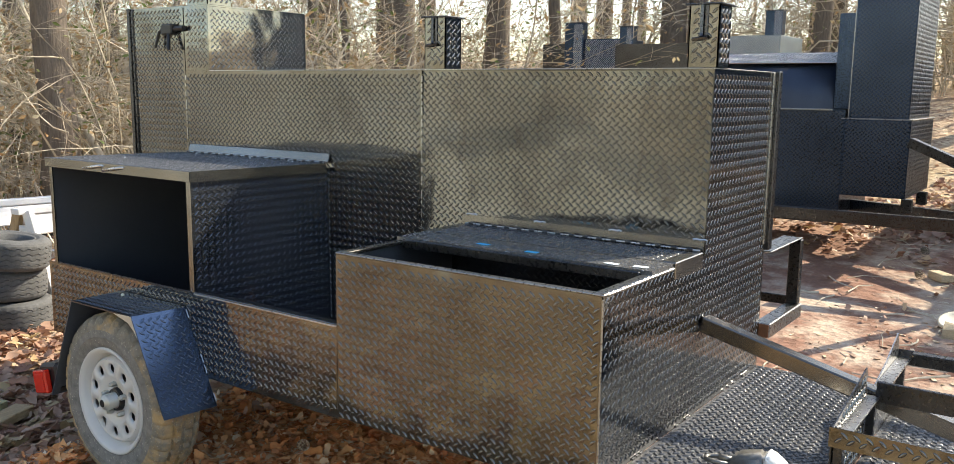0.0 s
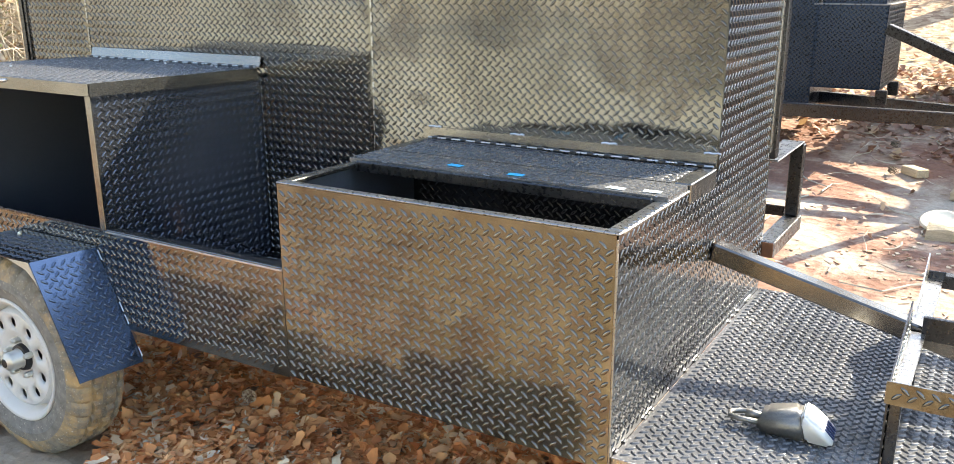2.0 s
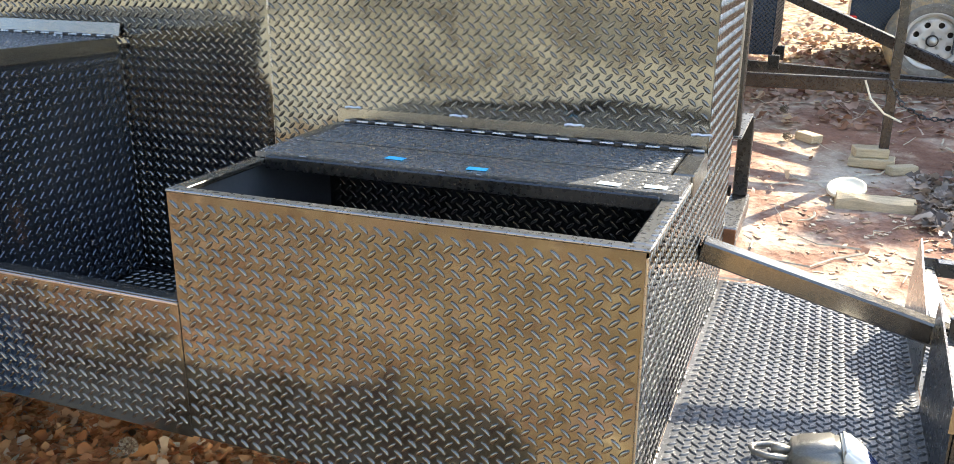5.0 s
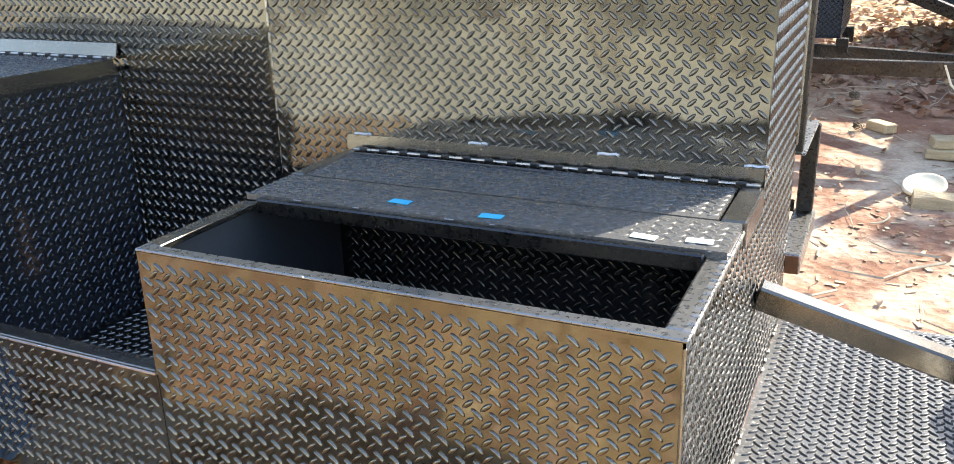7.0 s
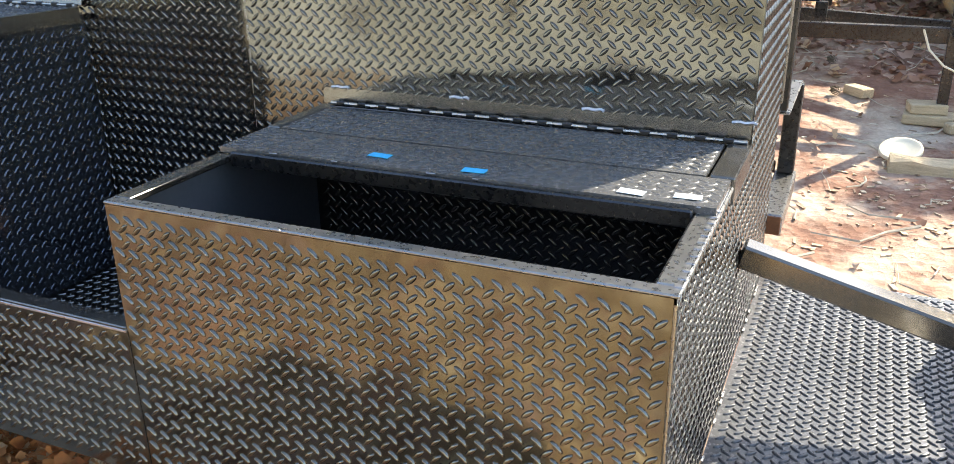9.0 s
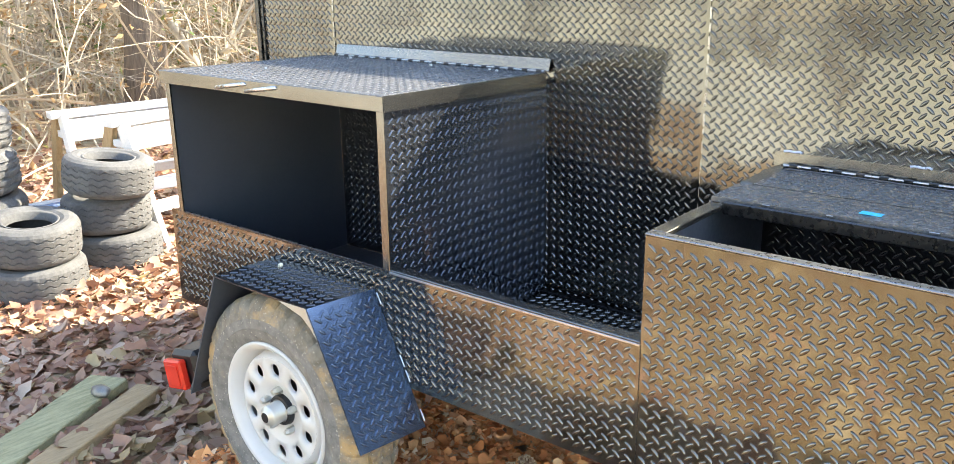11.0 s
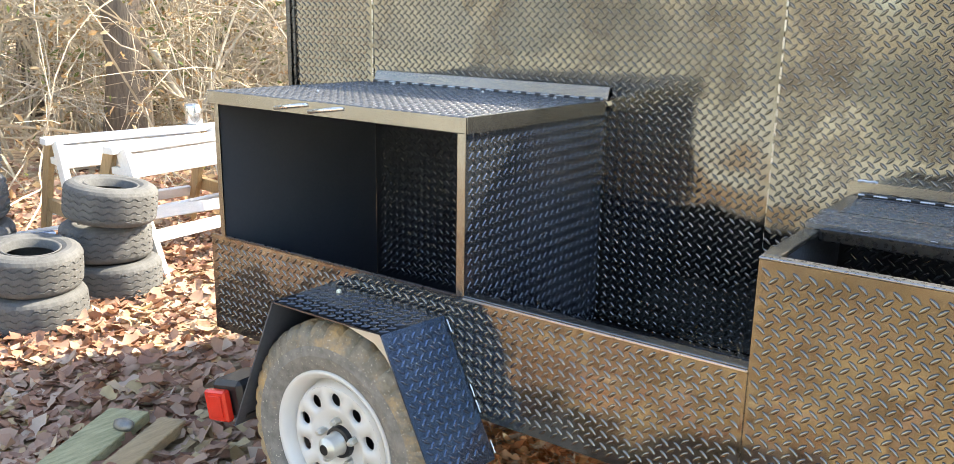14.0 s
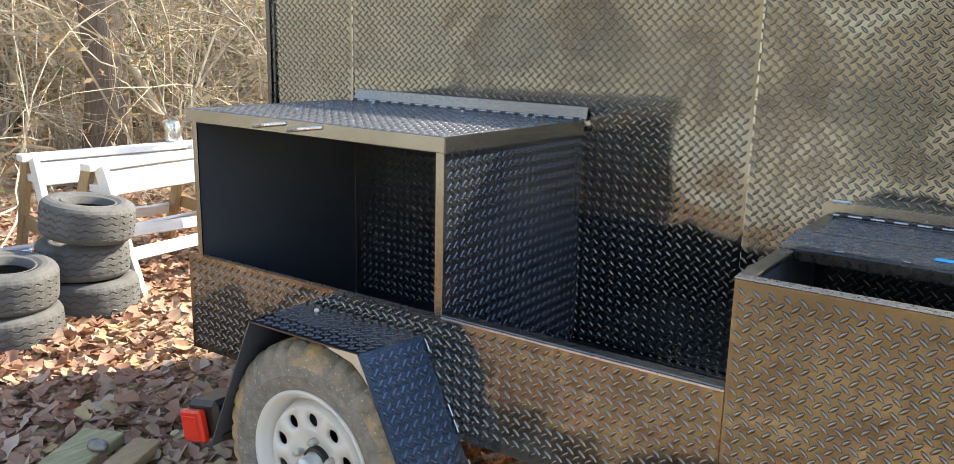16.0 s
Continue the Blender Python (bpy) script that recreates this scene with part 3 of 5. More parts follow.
def front_box(t):
    # rims of angle iron round the open top
    part("rim_front", box(B(), (NX - 0.002, FY - 0.0015, RIM - 0.0055), (RX + 0.003, FY + 0.026, RIM), 0.002), ANGLE, t, "bright worn angle-iron rim")
    part("rim_left", box(B(), (NX - 0.003, FY + 0.026, RIM - 0.012), (NX + 0.032, 2.385, RIM), 0.0012), PLATE, t, "bright worn angle-iron rim")
    part("rim_right", box(B(), (RX - 0.036, FY + 0.026, RIM - 0.012), (RX + 0.003, 2.55, RIM), 0.004), ANGLE, t, "bright worn angle-iron rim")
    part("rim_back", box(B(), (NX + 0.032, 2.376, RIM - 0.022), (RX - 0.036, 2.39, RIM + 0.008), 0.003), DARKBAR, t)
    # walls of the box inside
    sheet("inner_back_wall", (NX + 0.004, 2.70, 0.5), X, Z, RX - NX - 0.008, RIM - 0.53, t)
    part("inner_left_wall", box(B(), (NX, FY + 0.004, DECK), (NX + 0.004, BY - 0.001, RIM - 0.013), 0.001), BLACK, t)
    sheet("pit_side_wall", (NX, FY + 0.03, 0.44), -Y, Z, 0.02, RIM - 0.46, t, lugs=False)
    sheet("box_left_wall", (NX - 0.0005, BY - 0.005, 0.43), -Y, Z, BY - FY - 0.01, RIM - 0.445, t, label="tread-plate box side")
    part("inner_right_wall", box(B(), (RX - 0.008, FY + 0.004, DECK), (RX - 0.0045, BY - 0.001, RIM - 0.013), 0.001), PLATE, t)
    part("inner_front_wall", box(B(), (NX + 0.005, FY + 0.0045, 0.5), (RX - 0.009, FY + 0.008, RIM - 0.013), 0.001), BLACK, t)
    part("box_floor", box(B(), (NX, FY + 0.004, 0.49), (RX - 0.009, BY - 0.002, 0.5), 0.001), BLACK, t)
    # fixed strip, hinged lid and flange
    z = RIM + 0.012
    sheet("lid_strip", (NX - 0.002, 2.392, z), X, Y, RX - NX, 0.15, t, mat=FLATTREAD, label="tread-plate strip before the lid", thick=0.012, rise=0.35)
    sheet("hinged_lid", (NX + 0.03, 2.547, z + 0.001), X, Y, RX - NX - 0.075, 0.205, t, mat=FLATTREAD, label="hinged tread-plate lid in shade", thick=0.006, rise=0.6)
    part("lid_end", box(B(), (RX - 0.040, 2.547, z - 0.050), (RX + 0.0045, 2.765, z + 0.002), 0.003), PLATE, t)
    part("lid_end", box(B(), (NX - 0.004, 2.547, z - 0.050), (NX + 0.027, 2.765, z + 0.002), 0.003), PLATE, t)
    bm = B()
    prism(bm, [(NX - 0.012, 2.780, z), (NX - 0.012, 2.782, z + 0.036), (RX - 0.002, 2.782, z + 0.036), (RX - 0.002, 2.780, z)], (0, 0.003, 0.0005))
    part("lid_flange", bm, PLATE, t, "plain steel flange welded to the wall")
    hinge = part("piano_hinge", tube(B(), [(NX + 0.02, 2.762, z + 0.006), (RX - 0.004, 2.762, z + 0.006)], 0.0045, 8), ANGLE, t)
    knuckles((NX + 0.035, 2.762, z + 0.006), (0.054, 0, 0), 17, (0.022, 0.0105, 0.0105), hinge)
    bm = B()
    for k in range(4):
        x = NX + 0.01 + k * 0.30
        tube(bm, [(x + 0.008 * j, 2.782 + 0.002 * (j % 2), z + 0.037 + 0.0012 * (j % 3)) for j in range(7)], 0.0035, 5)
    stuff(part("weld_seam", bm, WELD, t))
    bm = B()
    tube(bm, [(NX + 0.035, 2.735, z + 0.004), (NX + 0.2, 2.735, z + 0.005), (NX + 0.45, 2.728, z + 0.006), (NX + 0.52, 2.726, z + 0.004)], 0.0022, 5)
    part("lid_wire", bm, BLACK, t)
    for i in range(2):
        bm = B()
        rnd = random.Random(i)
        for k in range(34):
            x = NX + 0.01 + k * 0.0275 + rnd.uniform(-.006, .006)
            if rnd.random() < 0.22:
                box(bm, (x, FY - 0.0035 + i * 0.301, RIM - 0.002 + i * 0.012), (x + rnd.uniform(.006, .022), FY - 0.001 + i * 0.301, RIM + 0.0005 + i * 0.012), 0.001)
        stuff(part("weld_seam", bm, WELD, t))
    bm = B()
    rnd = random.Random(9)
    for k in range(12):
        y = FY + 0.02 + k * 0.027
        box(bm, (RX - 0.010, y, RIM - 0.001), (RX + 0.0025, y + rnd.uniform(.006, .02), RIM + 0.0015), 0.001)
    stuff(part("weld_seam", bm, WELD, t))


def pit(t):
    part("sill_angle", box(B(), (GX - 0.0, FY - 0.003, SILL), (NX - 0.001, FY + 0.034, SILL + 0.005), 0.002), PLATE, t, "steel angle along the low sill")
    part("sill_lip", box(B(), (GX, FY - 0.004, SILL - 0.006), (NX - 0.001, FY + 0.001, SILL - 0.0005), 0.001), WELD, t)
    sheet("pit_floor", (GX + 0.001, FY + 0.005, 0.465), X, Y, NX - GX - 0.003, BY - FY - 0.008, t, label="tread-plate floor of the open bay")
    part("pit_floor_strip", box(B(), (GX + 0.002, BY - 0.03, 0.466), (NX - 0.003, BY - 0.002, 0.473), 0.001), DARKBAR, t)
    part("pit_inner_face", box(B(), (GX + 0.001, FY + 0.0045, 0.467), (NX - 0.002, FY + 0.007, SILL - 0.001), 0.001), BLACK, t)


def grill_box(t):
    zt = 1.147
    # this shaded wall takes the darkened blue copy of the tread steel
    sheet("grill_right_wall", (GX, FY + 0.002, 0.43), Y, Z, BY - FY - 0.004, zt - 0.43, t, label="tread-plate side of the grill box in shade", mat=TREAD_SHADED, rise=0.85)
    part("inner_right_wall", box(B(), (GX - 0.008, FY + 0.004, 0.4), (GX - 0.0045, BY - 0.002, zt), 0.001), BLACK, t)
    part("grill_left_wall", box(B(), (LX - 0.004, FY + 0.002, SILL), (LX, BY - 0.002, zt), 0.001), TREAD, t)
    part("inner_left_wall", box(B(), (LX + 0.001, FY + 0.006, 0.4), (LX + 0.004, BY - 0.004, zt), 0.001), BLACK, t, "plain near-black inside wall")
    sheet("inner_back_wall", (LX + 0.006, BY - 0.006, 0.44), X, Z, GX - LX - 0.012, zt - 0.45, t, mat=TREAD_SHADED, rise=0.6)
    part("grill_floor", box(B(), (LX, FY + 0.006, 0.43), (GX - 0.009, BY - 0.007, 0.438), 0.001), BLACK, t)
    # bright frame round the opening
    part("opening_post", box(B(), (GX - 0.022, FY - 0.004, SILL + 0.001), (GX + 0.003, FY + 0.004, zt), 0.002), PLATE, t, "bright angle-iron corner post")
    part("opening_post", box(B(), (LX - 0.008, FY - 0.004, SILL + 0.001), (LX + 0.012, FY + 0.004, zt), 0.002), PLATE, t)
    part("opening_sill", box(B(), (LX + 0.012, FY - 0.002, SILL - 0.004), (GX - 0.022, FY + 0.006, SILL + 0.0035), 0.001), DARKBAR, t)
    # sloping lid
    f, b = 1.178, 1.168
    yf, yb = FY - 0.008, 2.765
    lid = sheet("grill_lid", (LX - 0.022, yf, f), X, (0, yb - yf, b - f), GX - LX + 0.022, math.hypot(yb - yf, b - f), t, mat=FLATTREAD, label="tread-plate grill lid", thick=0.005, rise=0.8)
    bm = B()
    box(bm, (LX - 0.024, yf - 0.004, f - 0.038), (GX + 0.010, yf, f + 0.002), 0.002)
    part("lid_front_edge", bm, PLATE, lid, "brushed angle-iron lid edge")
    bm = B()
    prism(bm, [(GX + 0.0085, yf, f - 0.038), (GX + 0.0085, yb, b - 0.038), (GX + 0.0085, yb, b + 0.001), (GX + 0.0085, yf, f + 0.001)], (0.004, 0, 0))
    part("lid_side_edge", bm, PLATE, lid)
    bm = B()
    prism(bm, [(LX - 0.0225, yf, f - 0.038), (LX - 0.0225, yb, b - 0.038), (LX - 0.0225, yb, b + 0.001), (LX - 0.0225, yf, f + 0.001)], (-0.004, 0, 0))
    part("lid_side_edge", bm, PLATE, lid)
    for i in range(2):
        x = LX + 0.405 + 0.137 * i
        h = part("lid_handle", tube(B(), [(x - 0.11, yf - 0.018, f - 0.026), (x - 0.03, yf - 0.022, f - 0.014), (x, yf - 0.010, f - 0.010), (x + 0.01, yf, f - 0.010)], 0.0055, 8), GALV, lid, "slim steel handle rod", smooth=True)
    bm = B()
    prism(bm, [(LX + 0.015, 2.772, b + 0.004), (LX + 0.015, 2.783, b + 0.04), (GX + 0.015, 2.783, b + 0.04), (GX + 0.015, 2.772, b + 0.004)], (0, 0.003, 0.001))
    part("lid_flange", bm, PLATE, t, "bright plain steel flange along the wall")
    hinge = part("piano_hinge", tube(B(), [(LX + 0.02, 2.764, b + 0.004), (GX + 0.005, 2.764, b + 0.004)], 0.0045, 8), ANGLE, t)
    knuckles((LX + 0.02, 2.764, b + 0.004), (0.053, 0, 0), 18, (0.022, 0.0105, 0.0105), hinge)
    bm = B()
    for x, y in ((LX + 0.16, 2.71), (LX + 0.55, 2.70), (LX + 0.78, 2.715), (LX + 0.82, 2.70), (LX + 0.22, 2.30)):
        bmesh.ops.create_icosphere(bm, subdivisions=1, radius=0.006, matrix=Matrix.Translation((x, y, f + (b - f) * (y - yf) / (yb - yf) + 0.003)))
    stuff(part("weld_crumb", bm, WELD, t))


def wheel_parts(name, parent, m, r=0.335, w=0.205, rim_r=0.205, holes=10, tyre_mat=None, detail=True):
    """A wheel whose outer face looks along local +z; m places it."""
    hw = w / 2
    bm = B()
    n = holes
    ri, ro, zf = 0.092, 0.158, -0.034 + hw   # ring with the round holes
    hole_r = 0.0205 if n == 10 else 0.022
    for k in range(n):
        a0, a1 = math.tau * k / n, math.tau * (k + 1) / n
        am = (a0 + a1) / 2
        loop = []
        for i in range(4):
            loop.append((ri, a0 + (a1 - a0) * i / 4))
        for i in range(4):
            loop.append((ri + (ro - ri) * i / 4, a1))
        for i in range(4):
            loop.append((ro, a1 - (a1 - a0) * i / 4))
        for i in range(4):
            loop.append((ro - (ro - ri) * i / 4, a0))
        c = Vector((math.cos(am) * (ri + ro) / 2, math.sin(am) * (ri + ro) / 2, 0))
        rm = (ri + ro) / 2
        outer, inner, deep = [], [], []
        for rr, aa in loop:
            p = Vector((math.cos(aa) * rr, math.sin(aa) * rr, 0))
            d = (p - c).normalized()
            q = c + d * hole_r
            up = lambda v: Vector((v.x, v.y, zf + 0.018 * (1 - ((v.xy.length - rm) / (ro - ri)) ** 2)))
            outer.append(bm.verts.new(m @ up(p)))
            inner.append(bm.verts.new(m @ up(q)))
            deep.append(bm.verts.new(m @ (up(q) - Vector((0, 0, 0.012)))))
        for i in range(16):
            j = (i + 1) % 16
            bm.faces.new((outer[i], outer[j], inner[j], inner[i]))
            bm.faces.new((inner[i], inner[j], deep[j], deep[i]))
    zo = zf + 0.0135
    lathe(bm, [(0.034, zf - 0.004), (0.05, zf - 0.004), (0.075, zf + 0.004), (ri, zo)], 40, m)
    lathe(bm, [(ro, zo), (ro + 0.008, zf + 0.004), (ro + 0.014, zf - 0.03), (rim_r - 0.026, zf - 0.035), (rim_r - 0.02, hw - 0.014),
               (rim_r - 0.008, hw - 0.004), (rim_r, hw + 0.001), (rim_r + 0.004, hw - 0.004), (rim_r + 0.002, hw - 0.014)], 56, m)
    bmesh.ops.remove_doubles(bm, verts=bm.verts, dist=0.0002)
    wheel = part(name, bm, RIMWHITE, parent, "white steel wheel with round holes", smooth=True)
    bm = B()
    lathe(bm, [(0.0, -hw + 0.02), (rim_r - 0.01, -hw + 0.02), (rim_r - 0.01, zf - 0.05), (0.0, zf - 0.05)], 40, m)
    part("brake_drum", bm, BLACK_PLASTIC, wheel)
    bm = B()
    prof = [(rim_r - 0.004, -hw + 0.01), (rim_r + 0.02, -hw), (rim_r + 0.065, -hw - 0.006), (r - 0.04, -hw - 0.002), (r - 0.018, -hw + 0.012), (r - 0.006, -hw + 0.022),
            (r, -hw * 0.62), (r, -hw * 0.55), (r - 0.009, -hw * 0.52), (r - 0.009, -hw * 0.44), (r + 0.001, -hw * 0.41), (r + 0.002, -0.012), (r - 0.008, -0.008), (r - 0.008, 0.008),
            (r + 0.002, 0.012), (r + 0.001, hw * 0.41), (r - 0.009, hw * 0.44), (r - 0.009, hw * 0.52), (r, hw * 0.55), (r, hw * 0.62),
            (r - 0.004, hw - 0.026), (r - 0.013, hw - 0.014), (r - 0.030, hw - 0.004), (rim_r + 0.072, hw + 0.004), (rim_r + 0.045, hw + 0.0065),
            (rim_r + 0.042, hw + 0.005), (rim_r + 0.02, hw), (rim_r - 0.004, hw - 0.01)]
    shoulder = {4, 5, 6, 7, 10, 11, 14, 15, 18, 19, 20, 21, 22}

    def cut(k, i):
        if i in shoulder and detail:
            return -0.010 if (k + (2 if i > 14 else 0) + (1 if i in (10, 11) else 0)) % 4 == 0 else 0.0
        return 0.0
    seg = 144 if detail else 64
    lathe(bm, prof[:4], seg, m, radial=cut)
    lathe(bm, prof[23:], seg, m)
    tread = part("tread", lathe(B(), prof[3:24], seg, m, radial=lambda k, i: cut(k, i + 3)), RUBBER_DUSTY, wheel, "mud-stained block tread")
    tyre = part("tyre", bm, tyre_mat or RUBBER, wheel, "black rubber tyre with worn tread", smooth=False)
    bm = B()
    lathe(bm, [(0.0, zf + 0.062), (0.018, zf + 0.062), (0.021, zf + 0.056), (0.028, zf + 0.054), (0.031, zf + 0.048), (0.031, zf + 0.012), (0.036, zf + 0.008), (0.036, zf - 0.01)], 28, m)
    part("hub_cap", bm, BRIGHT_STEEL, wheel, "bright steel hub", smooth=True)
    if detail:
        # Flat black disc on the cap stands for the dark inside of the bore.
        part("hub_bore_shade", lathe(B(), [(0.0, zf + 0.0635), (0.0135, zf + 0.0635), (0.015, zf + 0.0622)], 20, m), BLACK_PLASTIC, wheel)
    bm = B()
    lathe(bm, [(0.0345, zf + 0.012), (0.043, zf + 0.010), (0.046, zf - 0.004)], 28, m)
    part("hub_ring", bm, BLACK_PLASTIC, wheel)
    for k in range(5):
        a = math.tau * (k + 0.3) / 5
        mm = m @ Matrix.Translation((math.cos(a) * 0.062, math.sin(a) * 0.062, zf))
        bm = lathe(B(), [(0.0, 0.030), (0.007, 0.029), (0.009, 0.022), (0.0105, 0.021), (0.0105, 0.0), (0.013, -0.003)], 6, mm)
        part("lug_nut", bm, BRIGHT_STEEL, wheel)
    return wheel


def fender(t):
    y0, y1, zt = 1.885, FY - 0.001, 0.665
    xa, xb, xr, xf = -3.285, -2.862, -3.475, -2.69
    zr, zf = 0.245, 0.315
    splay = 0.030
    f = sheet("fender", (xa, y0, zt), X, Y, xb - xa, y1 - y0, t, mat=TREAD_SHADED, label="angular tread-plate fender", thick=0.004, rise=0.9,
              outline=((0, 0), (xb - splay - xa, 0), (xb - xa, y1 - y0), (0, y1 - y0)), keep=lambda a, b: a < xb - xa - 0.012 - splay * (1 - b / (y1 - y0)))
    d = Vector((xf - xb, 0, zf - zt))
    u = Vector((splay, y1 - y0, 0))
    face = part("fender_front", prism(B(), [Vector((xb - splay, y0, zt)), Vector((xb, y1, zt)), Vector((xb, y1, zt)) + d, Vector((xb - splay, y0, zt)) + d], (-0.004, 0, -0.002)), TREAD_SKY, f, "tread-plate fender front tinted with sky blue")
    tread_lugs((xb + 0.0005, y1, zt), -u, d, u.length, d.length, face, mat=TREAD_SKY, rise=0.9)
    d = Vector((xr - xa, 0, zr - zt))
    part("fender_rear", prism(B(), [(xa, y0, zt), (xa, y1, zt), Vector((xa, y1, zt)) + d, Vector((xa, y0, zt)) + d], (0.004, 0, -0.002)), BLACK, f)
    part("fender_gusset", prism(B(), [(xb - splay - 0.11, y0 - 0.001, zt - 0.004), (xb - splay - 0.004, y0 - 0.001, zt - 0.001), (xb - splay + 0.034, y0 - 0.001, zt - 0.078), (xb - splay + 0.012, y0 - 0.001, zt - 0.052), (xb - splay - 0.022, y0 - 0.001, zt - 0.026)], (0, 0.004, 0)), BRIGHT_STEEL, f, "bright bent corner gusset")
    bm = B()
    for k in (0, 3, 4, 6):
        q = Vector((xb + 0.01, FY - 0.005, zt)) + Vector((xf - xb, 0, zf - zt)) * (0.02 + k * 0.14 + 0.03 * (k % 2))
        tube(bm, [q, q + Vector((0.008, 0, -0.014)), q + Vector((0.015, 0, -0.029))], 0.0018, 5)
    stuff(part("weld_seam", bm, WELD, f))
    bmx = B()
    bmesh.ops.create_icosphere(bmx, subdivisions=1, radius=0.008, matrix=Matrix.Translation((-3.20, 2.05, zt + 0.004)))
    part("weld_crumb", bmx, CREAM, f)


def tail_light(t):
    m = Matrix.Translation((-3.535, 1.925, 0.285)) @ Matrix.Rotation(radians(-12), 4, "Y")
    h = part("tail_light", box(B(), (-0.058, -0.02, -0.045), (0.075, 0.12, 0.072), 0.014, m), BLACK_PLASTIC, t, "black tail light housing")
    part("red_lens", box(B(), (-0.06, -0.048, -0.045), (0.035, -0.0205, 0.05), 0.006, m), RED_LENS, h, "red plastic lens")
    part("lens_rib", box(B(), (-0.045, -0.051, -0.03), (0.02, -0.0485, 0.035), 0.003, m), RED_LENS, h)


def tongue_deck(t):
    xe = 0.62
    sheet("deck", (RX + 0.001, FY + 0.015, DECK), X, Y, -0.602 - RX, 1.30, t, mat=FLATTREAD, label="sunlit tread-plate tongue deck", thick=0.006, rise=1.2)
    sheet("deck", (-0.598, FY + 0.10, DECK), X, Y, xe + 0.598, 1.16, t, mat=FLATTREAD, label="tread-plate floor of the bottle cage", thick=0.006, rise=1.2)
    part("deck_edge", box(B(), (RX, FY + 0.010, DECK - 0.055), (-0.602, FY + 0.0145, DECK + 0.001), 0.001), ANGLE, t)
    part("deck_edge", box(B(), (RX, FY + 1.316, DECK - 0.055), (-0.602, FY + 1.320, DECK - 0.001), 0.001), ANGLE, t)
    for y in (FY + 0.14, FY + 1.1):
        part("frame_rail", bar(B(), (RX - 0.02, y, DECK - 0.045), (xe + 0.3, y, DECK - 0.045), 0.05, 0.075), DARKBAR, t)
    bm = B()
    rnd = random.Random(4)
    for k in range(48):
        y = FY + 0.03 + k * 0.026
        if rnd.random() < 0.30:
            tube(bm, [(RX + 0.003, y, DECK + 0.003), (RX + 0.003, y + 0.01, DECK + 0.005), (RX + 0.003, y + rnd.uniform(.014, .024), DECK + 0.003)], 0.003, 5)
    stuff(part("weld_seam", bm, ANGLE, t, "weld beads along the deck joint"))
    # sloping tongue tube
    part("tongue_tube", bar(B(), (RX + 0.002, 2.80, 0.745), (0.0, 2.80, 0.462), 0.052, 0.052, 0.005), TUBE, t, "square steel brace tube with a dull sheen")
    # plates and angles of the bottle cage
    xp = -0.606
    # near plate in dark bar steel, which stands for its shade
    sheet("cage_plate", (xp, 2.755, DECK + 0.001), -Y, Z, 0.385, 0.265, t, outline=((0, 0), (0.385, 0), (0.385, 0.20), (0.010, 0.263), (0, 0.235)), lugs=False, mat=DARKBAR, label="cut tread-plate gusset")
    tread_lugs((xp + 0.004, 2.37, DECK + 0.001), Y, Z, 0.385, 0.265, trailer_lug_parent(t), keep=lambda a, b: b < 0.185 + a * 0.16)
    # far plate in pale angle steel, which stands for a bright reflection
    part("cage_plate", prism(B(), [(xp, 2.845, DECK + 0.001), (xp, 3.30, DECK + 0.001), (xp, 3.30, 0.55), (xp, 3.21, 0.708), (xp, 3.05, 0.655), (xp, 2.845, 0.61)], (0.004, 0, 0)), ANGLE, t, "cut gusset plate coloured bright for its reflection")
    zb = 0.618
    part("cage_angle", box(B(), (xp + 0.0045, 2.38, zb), (xp + 0.04, 2.765, zb + 0.006), 0.001), ANGLE, t)
    part("cage_angle", box(B(), (xp + 0.0045, 2.83, zb), (xp + 0.045, 3.24, zb + 0.006), 0.001), ANGLE, t)
    bm = B()
    prism(bm, [(xp - 0.004, 2.372, zb - 0.022), (xe, 2.372, zb - 0.022), (xe, 2.372, zb + 0.03), (xp - 0.004, 2.372, zb + 0.03)], (0, -0.004, 0))
    strip = part("cage_bar", bm, TREAD, t, "narrow tread-plate strip")
    tread_lugs((xp - 0.004, 2.368, zb - 0.024), X, Z, xe - xp, 0.055, strip)
    part("cage_bar", box(B(), (xp + 0.002, 3.235, zb - 0.02), (xe, 3.239, zb + 0.03), 0.001), DARKBAR, t)
    part("cage_bar", box(B(), (xp + 0.05, 3.20, zb + 0.024), (xe, 3.235, zb + 0.03), 0.001), DARKBAR, t)
    part("cage_bar", box(B(), (xp + 0.03, 2.755, zb - 0.01), (xe, 2.759, zb + 0.05), 0.001), DARKBAR, t)
    part("cage_bar", box(B(), (xp + 0.03, 2.76, zb + 0.044), (xe, 2.772, zb + 0.05), 0.001), DARKBAR, t)
    for y in (2.388, 2.77, 3.225):
        part("cage_post", box(B(), (xp + 0.006, y - 0.012, DECK + 0.001), (xp + 0.03, y + 0.012, zb - 0.001), 0.002), DARKBAR, t)


def trailer_lug_parent(t):
    return [c for c in t.children if c.name.startswith("cage_plate")][0]


